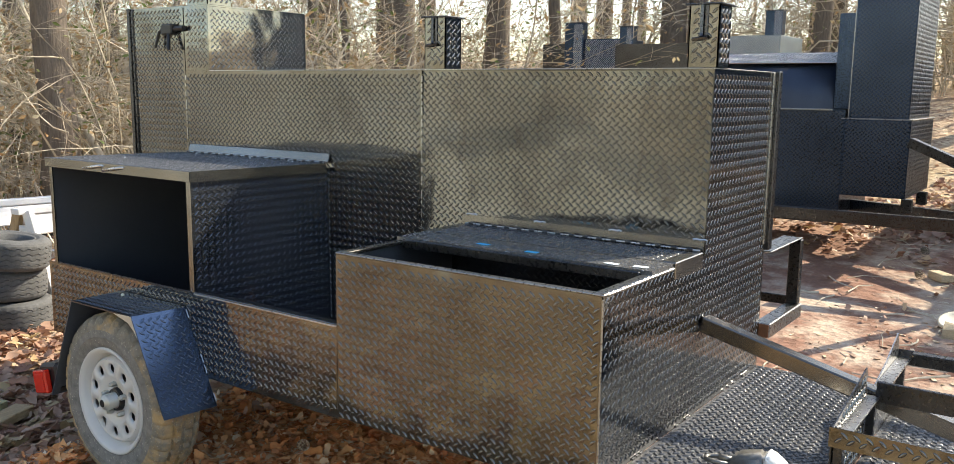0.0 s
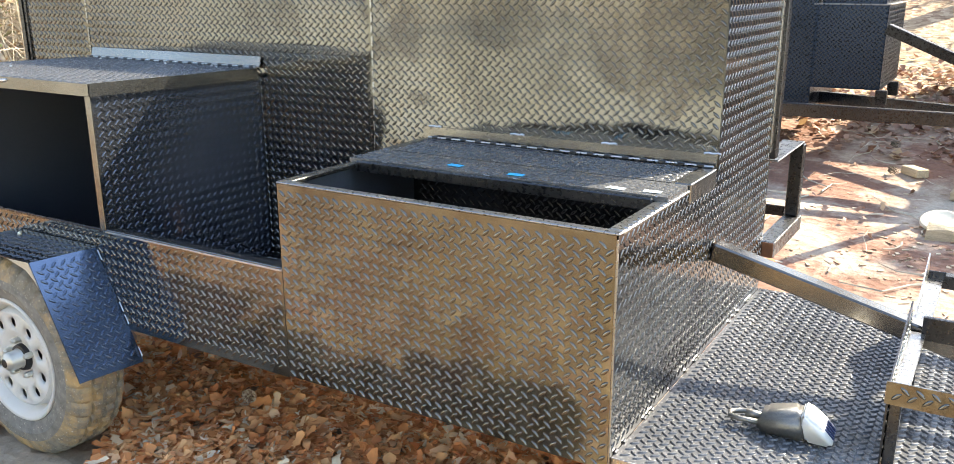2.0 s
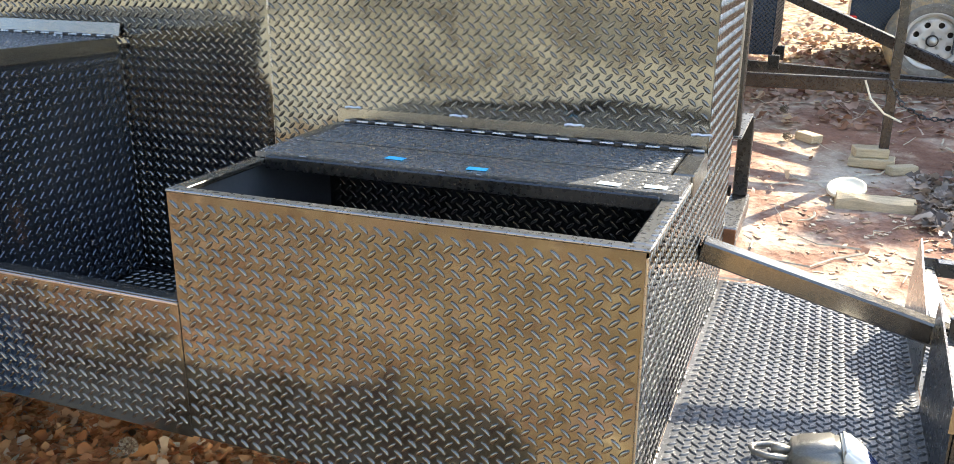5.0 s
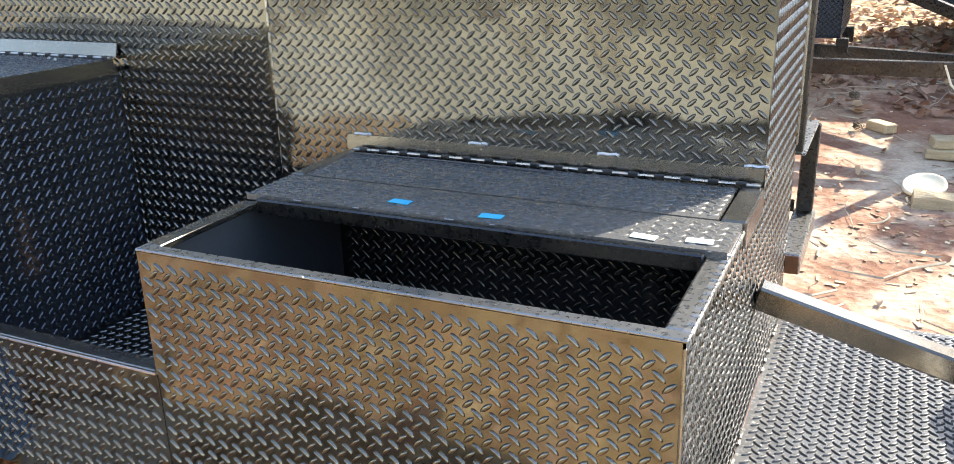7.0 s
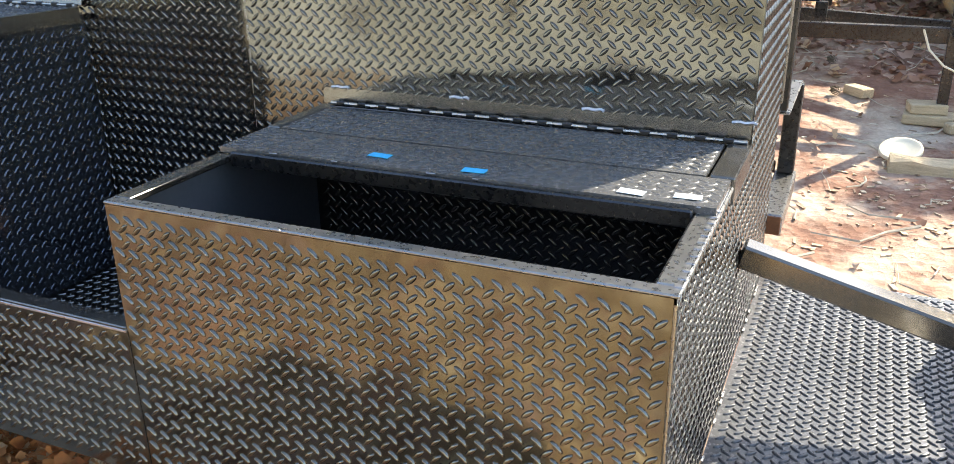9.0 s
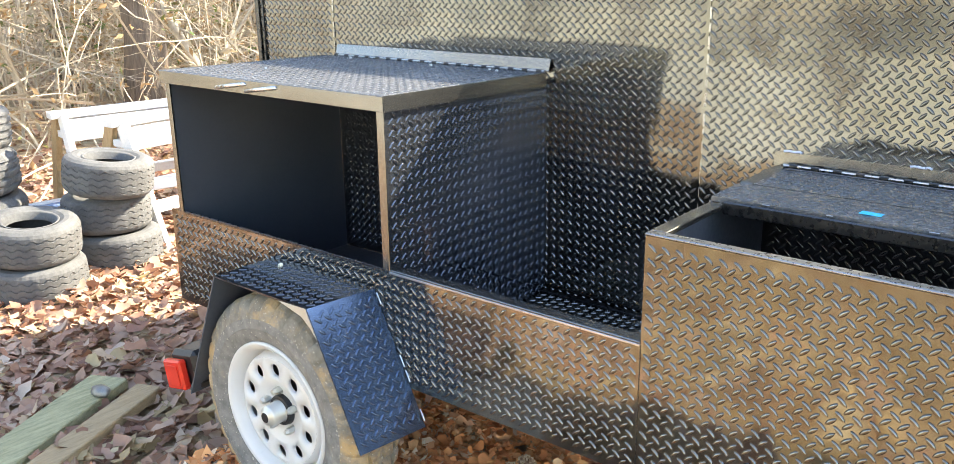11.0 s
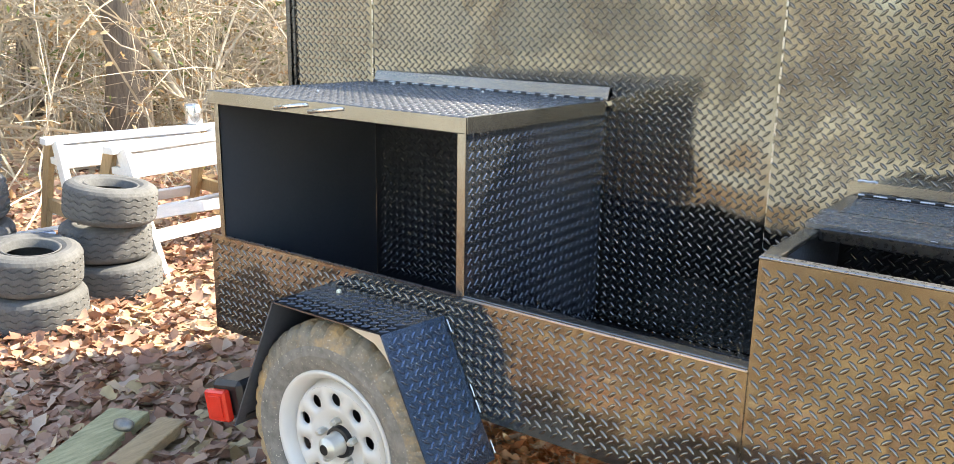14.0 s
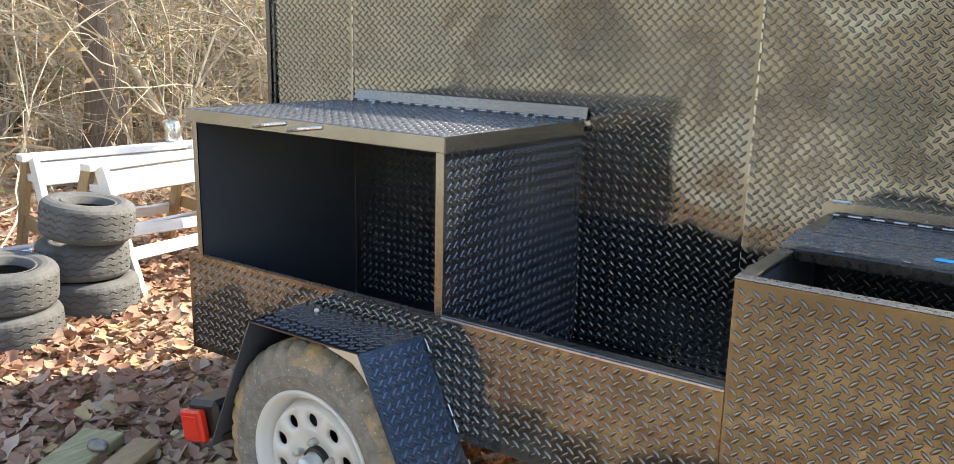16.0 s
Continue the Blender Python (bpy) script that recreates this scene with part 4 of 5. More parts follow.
def far_rack(t):
    x = -1.115
    part("rack_plate", box(B(), (x - 0.06, RY + 0.01, 0.888), (x + 0.02, 3.835, 0.894), 0.002), ANGLE, t, "flat steel rack bar")
    part("rack_post", box(B(), (x - 0.022, 3.793, 0.615), (x + 0.026, 3.833, 0.887), 0.003), DARKBAR, t, "black square post")
    rail = part("rack_rail", bar(B(), (x + 0.002, RY + 0.012, 0.584), (x + 0.002, 3.84, 0.584), 0.062, 0.058, 0.004), ANGLE, t, "worn square steel rail")
    part("rail_end", box(B(), (x - 0.026, RY + 0.007, 0.558), (x + 0.030, RY + 0.0115, 0.610), 0.002), RUST, rail, "rusty tube end")
    part("rack_plate", box(B(), (-3.9, 3.83, 0.60), (x - 0.03, 3.836, 0.64), 0.002), DARKBAR, t)
    part("cross_member", bar(B(), (x - 0.05, RY - 0.2, 0.53), (x - 0.05, RY + 0.14, 0.53), 0.05, 0.05), DARKBAR, t)


def underframe(t):
    for y in (FY + 0.06, RY - 0.06):
        part("frame_rail", bar(B(), (-3.70, y, 0.45), (RX, y, 0.45), 0.05, 0.05), DARKBAR, t)
    part("axle", tube(B(), [(-3.09, 2.07, 0.298), (-3.09, 3.45, 0.298)], 0.035, 12), DARKBAR, t)


body_panels(trailer)
chimney(trailer, -1.212, BY + 0.002, 0.098, 0.10, TOP + 0.005, 0.190, True)
chimney(trailer, -2.276, BY + 0.002, 0.100, 0.10, TOP + 0.005, 0.190, True)
chimney(trailer, -3.72, BY + 0.002, 0.148, 0.14, 1.858, 0.34, False)
front_box(trailer)
pit(trailer)
grill_box(trailer)
fender(trailer)
wheel_parts("wheel", trailer, pose(-3.09, 1.993, 0.298, 90, 0, 0), w=0.185, tyre_mat=RUBBER)
wheel_parts("wheel", trailer, pose(-3.09, 3.52, 0.298, -90, 0, 0), detail=False)
tail_light(trailer)
tongue_deck(trailer)
far_rack(trailer)
underframe(trailer)

# ---- small things on the trailer ----
for i, (x, y, mat, lab) in enumerate(((-1.745, 2.445, TAPE_BLUE, "blue"), (-1.545, 2.425, TAPE_BLUE, "blue"),
                                      (-1.262, 2.415, TAPE_WHITE, "pale"), (-1.172, 2.425, TAPE_WHITE, "pale"))):
    bm = box(B(), (-0.022, -0.011, 0), (0.022, 0.011, 0.0012), 0, pose(x, y, RIM + 0.0135, 0, 0, (-4, 3, -6, 2)[i]))
    tagged(part("tape_strip", bm, mat), f"short strip of {lab} masking tape on the tread plate", "tape", "tape strips")


def deck_lock():
    t = thing("coupler_lock", (-0.79, 2.42, DECK + 0.002), "grey and white cast coupler lock lying on the tread deck", "lock")
    m = pose(-0.805, 2.415, DECK + 0.004, 0, 0, 4) @ Matrix.Scale(0.9, 4)
    bm = B()
    prism(bm, [m @ Vector(p) for p in ((-0.075, -0.038, 0), (0.045, -0.045, 0), (0.045, -0.045, 0.055), (0.02, -0.045, 0.075), (-0.06, -0.038, 0.052), (-0.075, -0.038, 0.035))], m.to_3x3() @ Vector((0, 0.085, 0)))
    bmesh.ops.bevel(bm, geom=list(bm.edges), offset=0.008, segments=2, affect="EDGES")
    part("lock_body", bm, LOCK_GREY, t, "worn grey cast body", smooth=True)
    bm = B()
    prism(bm, [m @ Vector(p) for p in ((0.046, -0.047, 0.004), (0.105, -0.043, 0.0), (0.115, -0.04, 0.014), (0.082, -0.043, 0.05), (0.046, -0.047, 0.077), (0.030, -0.047, 0.079), (0.034, -0.047, 0.05))], m.to_3x3() @ Vector((0, 0.09, 0)))
    bmesh.ops.bevel(bm, geom=list(bm.edges), offset=0.006, segments=2, affect="EDGES")
    cap = part("lock_cap", bm, LOCK_WHITE, t, "white enamel nose with a dark mark", smooth=True)
    n = Vector((0.036, 0, 0.033)).normalized()
    bm = B()
    for k in range(4):
        q = m @ Vector((0.101, -0.028 + k * 0.016, 0.0325))
        bar(bm, q - m.to_3x3() @ Vector((0.011, 0, -0.012)), q + m.to_3x3() @ Vector((0.011, 0, -0.012)), 0.007, 0.002, 0)
    part("cap_mark", bm, INK, cap)
    bm = B()
    pts = [m @ Vector(p) for p in ((-0.07, -0.022, 0.022), (-0.12, -0.024, 0.022), (-0.148, -0.012, 0.02), (-0.152, 0.006, 0.02), (-0.14, 0.02, 0.02), (-0.115, 0.027, 0.022), (-0.07, 0.025, 0.022))]
    tube(bm, pts, 0.0065, 8)
    part("shackle", bm, LOCK_GREY, t, "bright steel shackle", smooth=True)
    part("shackle_pin", tube(B(), [m @ Vector((-0.07, 0.001, 0.03)), m @ Vector((-0.11, 0.001, 0.03))], 0.009, 8), LOCK_GREY, t, smooth=True)


deck_lock()

# ---- loose tyres ----


def loose_tyre(name, r, hole, w, chunky, mat, seg=96):
    """An old tyre lying flat, base at z = 0."""
    hw = w / 2
    bm = B()
    side = [(hole, 0.55), (hole + 0.010, 0.78), (hole + (r - hole) * 0.35, 0.97), (hole + (r - hole) * 0.55, 1.0), (hole + (r - hole) * 0.74, 0.95), (r * 0.945, 0.84), (r * 0.982, 0.70)]
    prof = [(a, -hw * b) for a, b in side]
    first = len(prof)
    grooves = (-0.50, -0.17, 0.17, 0.50)
    wide, deep = (0.060, 0.011) if chunky else (0.030, 0.0045)
    zig = []
    for g in grooves:
        for off, dd in ((-1.5, 0), (-0.9, 1), (0.9, 1), (1.5, 0)):
            zz = g + off * wide
            prof.append((r * (1 - 0.022 * zz * zz) - deep * dd, hw * zz))
            zig.append(1)
    last = len(prof)
    prof += [(a, hw * b) for a, b in reversed(side)]
    prof += [(hole + 0.02, hw * 0.4), (r * 0.93, hw * 0.5), (r * 0.93, -hw * 0.5), (hole + 0.02, -hw * 0.4)]

    def cut(k, i):
        if not first - 2 <= i < last + 2:
            return 0.0
        if chunky:
            return -0.010 if (k + (i // 4) * 4) % 8 < 2 else 0.0
        return -0.0015 if i in (first - 2, first - 1, last, last + 1) and k % 3 == 0 else 0.0

    def wave(k, i):
        return (0.005 if k % 4 < 2 else -0.005) if first <= i < last and not chunky else 0.0
    lathe(bm, prof, seg, Matrix.Translation((0, 0, hw)), closed=True, radial=cut, axial=wave)
    ob = part(name, bm, mat, smooth=False)
    ring = [(hole - 0.004, hw * 0.50), (hole + 0.006, hw * 0.86), (hole + 0.016, hw * 0.93), (hole + 0.020, hw * 0.90)]
    part("bead_ring", lathe(B(), ring, 48, Matrix.Translation((0, 0, hw))), mat, ob, smooth=True)
    return tagged(ob, "weathered grey rubber tyre stacked on others" if not chunky else "large chunky-tread tyre in a tall stack", "tyre", "stacked tyres" if not chunky else "tall stack of large tyres")


gz = ground_z
small = loose_tyre("tyre", 0.225, 0.112, 0.195, False, RUBBER_GREY)
b1 = gz(-5.48, 2.33) - 0.012
small.matrix_basis = pose(-5.48, 2.33, b1, 1, 2, 0)
copy_thing(small, pose(-5.50, 2.325, b1 + 0.203, 4, 5, 50))
b2 = gz(-5.64, 2.83) - 0.012
copy_thing(small, pose(-5.63, 2.83, b2, 0, 1, 20))
copy_thing(small, pose(-5.67, 2.81, b2 + 0.193, 1, 2, 120))
copy_thing(small, pose(-5.60, 2.80, b2 + 0.405, 3, 7, 70))
big = loose_tyre("large_tyre", 0.36, 0.19, 0.255, True, RUBBER_GREY, 96)
bx, by = -6.80, 2.50
bz = gz(bx, by) - 0.01
big.matrix_basis = pose(bx, by, bz, 0, 1, 0)
copy_thing(big, pose(bx - 0.03, by, bz + 0.257, 1, -1, 40))
copy_thing(big, pose(bx - 0.12, by + 0.02, bz + 0.512, -1, 2, 80))
copy_thing(small, pose(bx - 0.22, by, bz + 0.775, 2, -2, 10))

# ---- sawhorses ----


def sawhorse():
    t = thing("sawhorse", (0, 0, 0), "white-painted wooden sawhorse with raw pine legs", "sawhorse", "sawhorses")
    L, H = 1.08, 0.715
    part("top_beam", box(B(), (-0.045, -0.04, H - 0.04), (0.045, L, H), 0.004), PAINTED_WOOD, t, "white painted top beam")
    for s in (-1, 1):
        m = Matrix.Translation((s * 0.058, 0, H - 0.095)) @ Matrix.Rotation(radians(-18 * s), 4, "Y")
        part("side_board", box(B(), (-0.014, 0.045, -0.085), (0.014, L - 0.13, 0.045), 0.003, m), PAINTED_WOOD, t, "white painted side board")
        for y in (0.0, L - 0.12):
            bm = bar(B(), (s * 0.052, y + 0.02, H - 0.02), (s * 0.33, y + 0.02, 0.0), 0.036, 0.085, 0.003, up=(s, 0, 0.45))
            part("leg", bm, PAINTED_WOOD if s > 0 else RAW_WOOD, t, "pine leg" if s < 0 else "white painted leg")
    for y in (0.03, L - 0.06):
        part("cross_brace", box(B(), (-0.19, y - 0.02, 0.25), (0.19, y + 0.018, 0.33), 0.003), RAW_WOOD, t)
        part("spacer", box(B(), (-0.05, y - 0.02, H - 0.16), (0.05, y + 0.018, H - 0.12), 0.003), PAINTED_WOOD, t)
    for s in (-1, 1):
        m = Matrix.Translation((s * 0.25, 0, 0.24)) @ Matrix.Rotation(radians(-20 * s), 4, "Y")
        part("lower_rail", box(B(), (-0.014, 0.045, -0.035), (0.014, L - 0.13, 0.035), 0.003, m), PAINTED_WOOD, t, "white painted lower rail")
    return t


saw = sawhorse()
saw.matrix_basis = pose(-5.91, 3.04, gz(-5.9, 3.4) - 0.004, 0, 0, 3)
copy_thing(saw, pose(-6.46, 2.98, gz(-6.4, 3.4) - 0.008, 0, 0, -9))

# ---- lumber, metal strips ----


def plank(name, a, b, w, h, mat, label, group=""):
    bm = bar(B(), a, b, w, h, 0.004)
    return tagged(part(name, bm, mat), label, "board", group)


g0 = -0.012
plank("board", (-3.84, 1.26, g0 + 0.025), (-4.20, 1.99, g0 + 0.03), 0.155, 0.04, GREEN_WOOD, "mossy green weathered board lying on leaves")
plank("board", (-3.68, 1.26, g0 + 0.02), (-4.03, 2.05, g0 + 0.025), 0.10, 0.04, TAN_BOARD, "tan weathered board lying on leaves")
bm = B()
bmesh.ops.create_icosphere(bm, subdivisions=2, radius=0.035, matrix=pose(-4.09, 1.90, g0 + 0.06) @ Matrix.Diagonal((1.3, 0.8, 0.6, 1)))
for v in bm.verts:
    v.co += Vector((noise.noise(v.co * 40), noise.noise(v.co * 41 + Vector((5, 0, 0))), 0)) * 0.01
tagged(part("stone", bm, LOCK_GREY, smooth=True), "small pale grey stone on the boards", "stone")
rs = random.Random(12)
for k in range(11):
    a = Vector((-6.42 + rs.uniform(-0.16, 0.16), 3.10 + rs.uniform(-0.2, 0.2), 0.0))
    d = Vector((-math.cos(1.45 + rs.uniform(-0.14, 0.14)), -math.sin(1.45 + rs.uniform(-0.14, 0.14)), 0))
    z = -0.02 + 0.018 * k * 0.6
    b = a + d * rs.uniform(1.3, 2.1)
    mat = (PALE_STRIP, BLUE_STRIP, PAINTED_WOOD, DARKBAR)[k % 4]
    nm = ("pale bare metal strip", "blue coated metal strip", "white painted batten", "dark steel bar")[k % 4]
    plank("metal_strip" if k % 4 != 2 else "batten", (a.x, a.y, z + 0.02), (b.x, b.y, z + 0.015), rs.uniform(0.03, 0.075), 0.018, mat, f"{nm} in a loose pile by the tyres", "loose strips")
bm = tube(B(), [(0, 0, 0), (0.03, 0.02, 0.09), (0.10, 0.02, 0.16)], 0.012, 8)
tagged(part("pipe_elbow", bm, LOCK_GREY, smooth=True), "short bent grey pipe among the strips", "pipe").matrix_basis = pose(-6.35, 2.3, 0.05)
bm = lathe(B(), [(0.0, 0.0), (0.05, 0.0), (0.055, 0.01), (0.055, 0.12), (0.05, 0.13), (0.0, 0.13)], 24)
tagged(part("paint_can", bm, GALV, smooth=True), "small bright metal can on the sawhorse", "can").matrix_basis = pose(-6.35, 3.88, gz(-6.4, 3.4) + 0.707)

# ---- neighbouring smoker trailers ----


def neighbour_trailer():
    y = 6.88
    g = gz(-1.5, y)
    t = thing("smoker_trailer", (-2.2, 7.4, g), "blue-black tread-plate smoker trailer with a tall cabinet", "trailer", "parked smoker trailers")
    S = dict(mat=BLUESTEEL, lugmat=BLUESTEEL_LUG)
    sheet("lower_box_front", (-1.665, y, 0.757), X, Z, 0.445, 0.55, t, **S)
    sheet("lower_box_end", (-1.22, y, 0.757), Y, Z, 0.95, 0.55, t, rise=0.5, **S)
    part("lower_box_top", box(B(), (-1.69, y + 0.001, 1.3075), (-1.21, y + 0.95, 1.315), 0.002), ANGLE, t)
    sheet("cabinet_front", (-1.64, y + 0.02, 1.316), X, Z, 0.40, 1.25, t, **S)
    sheet("cabinet_end", (-1.24, y + 0.02, 1.316), Y, Z, 0.85, 1.25, t, rise=0.5, **S)
    part("cabinet_back", box(B(), (-1.64, y + 0.86, 1.316), (-1.245, y + 0.87, 2.566), 0.002), BLUESTEEL, t)
    part("cabinet_roof", box(B(), (-1.645, y + 0.02, 2.567), (-1.24, y + 0.87, 2.575), 0.002), BLUESTEEL, t)
    part("cabinet_wing", box(B(), (-1.755, y + 0.03, 1.38), (-1.648, y + 0.80, 2.06), 0.003), BLUESTEEL, t, "plain dark side duct")
    part("wing_edge", box(B(), (-1.647, y + 0.015, 1.32), (-1.641, y + 0.03, 2.1), 0.001), ANGLE, t)
    sheet("body_front", (-2.55, y + 0.04, 0.60), X, Z, 0.88, 0.775, t, **S)
    part("body_core", box(B(), (-2.55, y + 0.046, 0.60), (-1.67, y + 0.95, 1.37), 0.003), BLUESTEEL, t)
    bm = B()
    rings = []
    for x in (-2.75, -1.76):
        rings.append([bm.verts.new((x, y + 0.47 - 0.44 * math.cos(a), 1.375 + 0.40 * math.sin(a) ** 0.8)) for a in [math.pi * k / 20 for k in range(21)]])
    for k in range(20):
        bm.faces.new((rings[0][k], rings[1][k], rings[1][k + 1], rings[0][k + 1]))
    bm.faces.new(rings[0])
    bm.faces.new(rings[1][::-1])
    drum = part("smoker_drum", bm, DULLBLUE, t, "curved smooth blue-black barrel lid", smooth=True)
    # Paler steels than the rest of the barrel stand for sun on this strip.
    top = sheet("drum_top", (-2.75, y + 0.155, 1.715), X, (0, 0.93, 0.36), 0.985, 0.24, drum, mat=TUBE, lugmat=ANGLE, label="tread-plate strip on the barrel, coloured as if sunlit")
    part("drum_edge", box(B(), (-2.75, y + 0.02, 1.365), (-1.76, y + 0.04, 1.378), 0.003), ANGLE, drum)
    # frame, tongue and brace
    part("frame_rail", bar(B(), (-4.3, y - 0.02, 0.575), (-1.75, y - 0.02, 0.575), 0.06, 0.06), DARKBAR, t)
    for ya, nm in ((y - 0.28, "near"), (y + 0.80, "far")):
        part("tongue_rail", bar(B(), (-2.4, ya if nm == "near" else ya, 0.63), (0.12, 6.47, 0.655), 0.06, 0.085), DARKBAR, t, "dark square tongue rail")
    part("foot", box(B(), (-1.24, y - 0.02, 0.66), (-1.17, y + 0.05, 0.757), 0.003), DARKBAR, t)
    part("foot", box(B(), (-1.24, y + 0.6, 0.66), (-1.17, y + 0.67, 0.757), 0.003), DARKBAR, t)
    part("brace_tube", bar(B(), (-1.20, y - 0.10, 1.165), (-0.05, 6.50, 0.70), 0.065, 0.065), DARKBAR, t, "sloping square brace tube")
    part("jack_post", bar(B(), (-0.505, 6.40, 0.21), (-0.505, 6.40, 1.55), 0.055, 0.055, up=(0, 1, 0)), DARKBAR, t, "square steel jack post")
    part("jack_foot", box(B(), (-0.55, 6.355, 0.198), (-0.46, 6.445, 0.21), 0.003), DARKBAR, t)
    bm = B()
    prism(bm, [(-0.02, 6.40, 0.70), (0.12, 6.40, 0.66), (0.18, 6.40, 0.68), (0.18, 6.40, 0.74), (0.06, 6.40, 0.80), (0.0, 6.40, 0.79)], (0, 0.13, 0))
    part("coupler", bm, GALV, t, "pale steel coupler")
    bm = B()
    pts = [(-0.53, 6.36, 0.70), (-0.44, 6.34, 0.56), (-0.32, 6.33, 0.50), (-0.18, 6.33, 0.50), (-0.06, 6.35, 0.57), (0.02, 6.37, 0.66)]
    pts = [Vector(p) for p in pts]
    k, links = 0, []
    for a, b in zip(pts, pts[1:]):
        n = max(2, int((b - a).length / 0.03))
        for i in range(n):
            links.append(a.lerp(b, (i + 0.5) / n))
    for i, c in enumerate(links):
        d = (links[min(i + 1, len(links) - 1)] - links[max(0, i - 1)]).normalized()
        s = d.cross(Vector((0, 0, 1) if i % 2 else (0, 1, 0.2))).normalized()
        ring = [c + d * 0.021 * math.cos(q) + s * 0.012 * math.sin(q) for q in [math.tau * j / 8 for j in range(9)]]
        tube(bm, ring, 0.0045, 5, caps=False)
    part("safety_chain", bm, DARKBAR, t, "grey steel safety chain")
    bm = tube(B(), [(-0.66, 6.33, 0.70), (-0.62, 6.31, 0.60), (-0.54, 6.30, 0.52), (-0.44, 6.30, 0.475)], 0.006, 6)
    part("strap_end", bm, CREAM, t, "pale strap end")
    bm = tube(B(), [(-0.12, 6.35, 0.52), (-0.06, 6.34, 0.66), (0.02, 6.36, 0.75), (0.12, 6.38, 0.76)], 0.007, 6)
    part("light_cable", bm, LOCK_GREY, t, "grey cable loop", smooth=True)
    m = pose(-2.9, y + 0.1, g + 0.33, 90, 0, 0)
    wheel_parts("wheel", t, m, detail=False)
    return t


BLUESTEEL_LUG = steel("blue_black_lug_steel", (0.08, 0.088, 0.10), (0.12, 0.13, 0.145), 0.25, 0.38)
neighbour_trailer()


def far_trailer_with_wheel():
    y = 8.30
    g = gz(-0.3, y)
    t = thing("smoker_trailer", (0.6, 8.9, g), "dark tread-plate trailer on white spoked wheels", "trailer", "parked smoker trailers")
    wheel_parts("wheel", t, pose(-0.16, y, g + 0.335, 90, 0, 0), holes=8, detail=False)
    sheet("body_side", (-0.75, y + 0.12, g + 0.36), X, Z, 3.4, 0.95, t, mat=BLUESTEEL, lugmat=BLUESTEEL_LUG)
    part("body_core", box(B(), (-0.75, y + 0.13, g + 0.36), (2.65, y + 1.3, g + 1.3), 0.003), BLUESTEEL, t)
    sheet("fender", (-0.02, y + 0.11, g + 0.25), -Y, Z, 0.26, 0.52, t, mat=BLUESTEEL, lugmat=BLUESTEEL_LUG)
    part("fender_panel", box(B(), (0.06, y - 0.12, g + 0.18), (0.09, y + 0.11, g + 0.78), 0.003), BLUESTEEL, t)
    sheet("cabinet_front", (0.55, y + 0.14, g + 1.305), X, Z, 2.05, 0.95, t, mat=BLUESTEEL, lugmat=BLUESTEEL_LUG)
    part("cabinet_core", box(B(), (0.55, y + 0.15, g + 1.305), (2.60, y + 1.2, g + 2.255), 0.003), BLUESTEEL, t)
    part("tail_light", box(B(), (-0.78, y - 0.02, g + 0.40), (-0.70, y + 0.08, g + 0.50), 0.01), RED_LENS, t, "red tail light")
    return t


far_trailer_with_wheel()


def hill_smoker(base, boxes, stacks, label):
    t = thing("smoker_trailer", base, label, "trailer", "parked smoker trailers")
    bx, by, bz = base
    for nm, lo, hi, mat in boxes:
        w, h = hi[0] - lo[0], hi[2] - lo[2]
        sheet(nm, (bx + lo[0], by + lo[1], lo[2]), X, Z, w, h, t, mat=mat, lugmat=GALV, lugs=mat is not DARKBAR, rise=2.2)
        part(nm + "_core", box(B(), (bx + lo[0], by + lo[1] + 0.006, lo[2]), (bx + hi[0], by + hi[1], hi[2]), 0.004), mat, t)
    for x0, x1, y0, z0, z1 in stacks:
        pipe = part("chimney", box(B(), (bx + x0, by + y0, z0), (bx + x1, by + y0 + 0.14, z1), 0.004), BLUESTEEL, t, "square dark chimney")
        tread_lugs((bx + x0 + (x1 - x0) * 0.45, by + y0 - 0.001, z0), X, Z, (x1 - x0) * 0.55, z1 - z0, pipe, mat=GALV)
        part("chimney_cap", box(B(), (bx + x0 - 0.015, by + y0 - 0.015, z1), (bx + x1 + 0.015, by + y0 + 0.155, z1 + 0.01), 0.002), DARKBAR, pipe)
    w = wheel_parts("wheel", t, pose(bx + 0.2, by - 0.05, gz(bx + 0.2, by) + 0.33, 90, 0, 0), detail=False)
    part("frame_rail", bar(B(), (bx - 0.9, by + 0.3, gz(bx, by) + 0.42), (bx + 1.6, by + 0.3, gz(bx, by) + 0.42), 0.08, 0.08), DARKBAR, t)
    return t


zb = gz(-6.2, 11.0)
hill_smoker((-6.2, 11.0, zb), [("body", (-0.6, 0.1, zb + 0.5), (-0.15, 0.8, 2.14), DARKBAR), ("cabinet", (0.12, 0.0, zb + 0.5), (0.68, 0.7, 2.19), BLUESTEEL)],
            [(-0.16, 0.12, -0.05, 1.6, 2.41)], "dark smoker trailer with a chimney, up the slope")
zb = gz(-4.5, 10.6)
hill_smoker((-4.5, 10.8, zb), [("body", (-1.0, 0.0, zb + 0.4), (0.2, 0.9, 2.10), DARKBAR), ("cabinet", (0.22, -0.02, zb + 0.4), (1.16, 0.9, 2.17), SUNLIT_TREAD)],
            [(-0.97, -0.78, 0.05, 1.9, 2.33), (0.90, 1.10, 0.2, 2.0, 2.47)], "dark smoker trailer with a cabinet coloured pale as sunlit, up the slope")

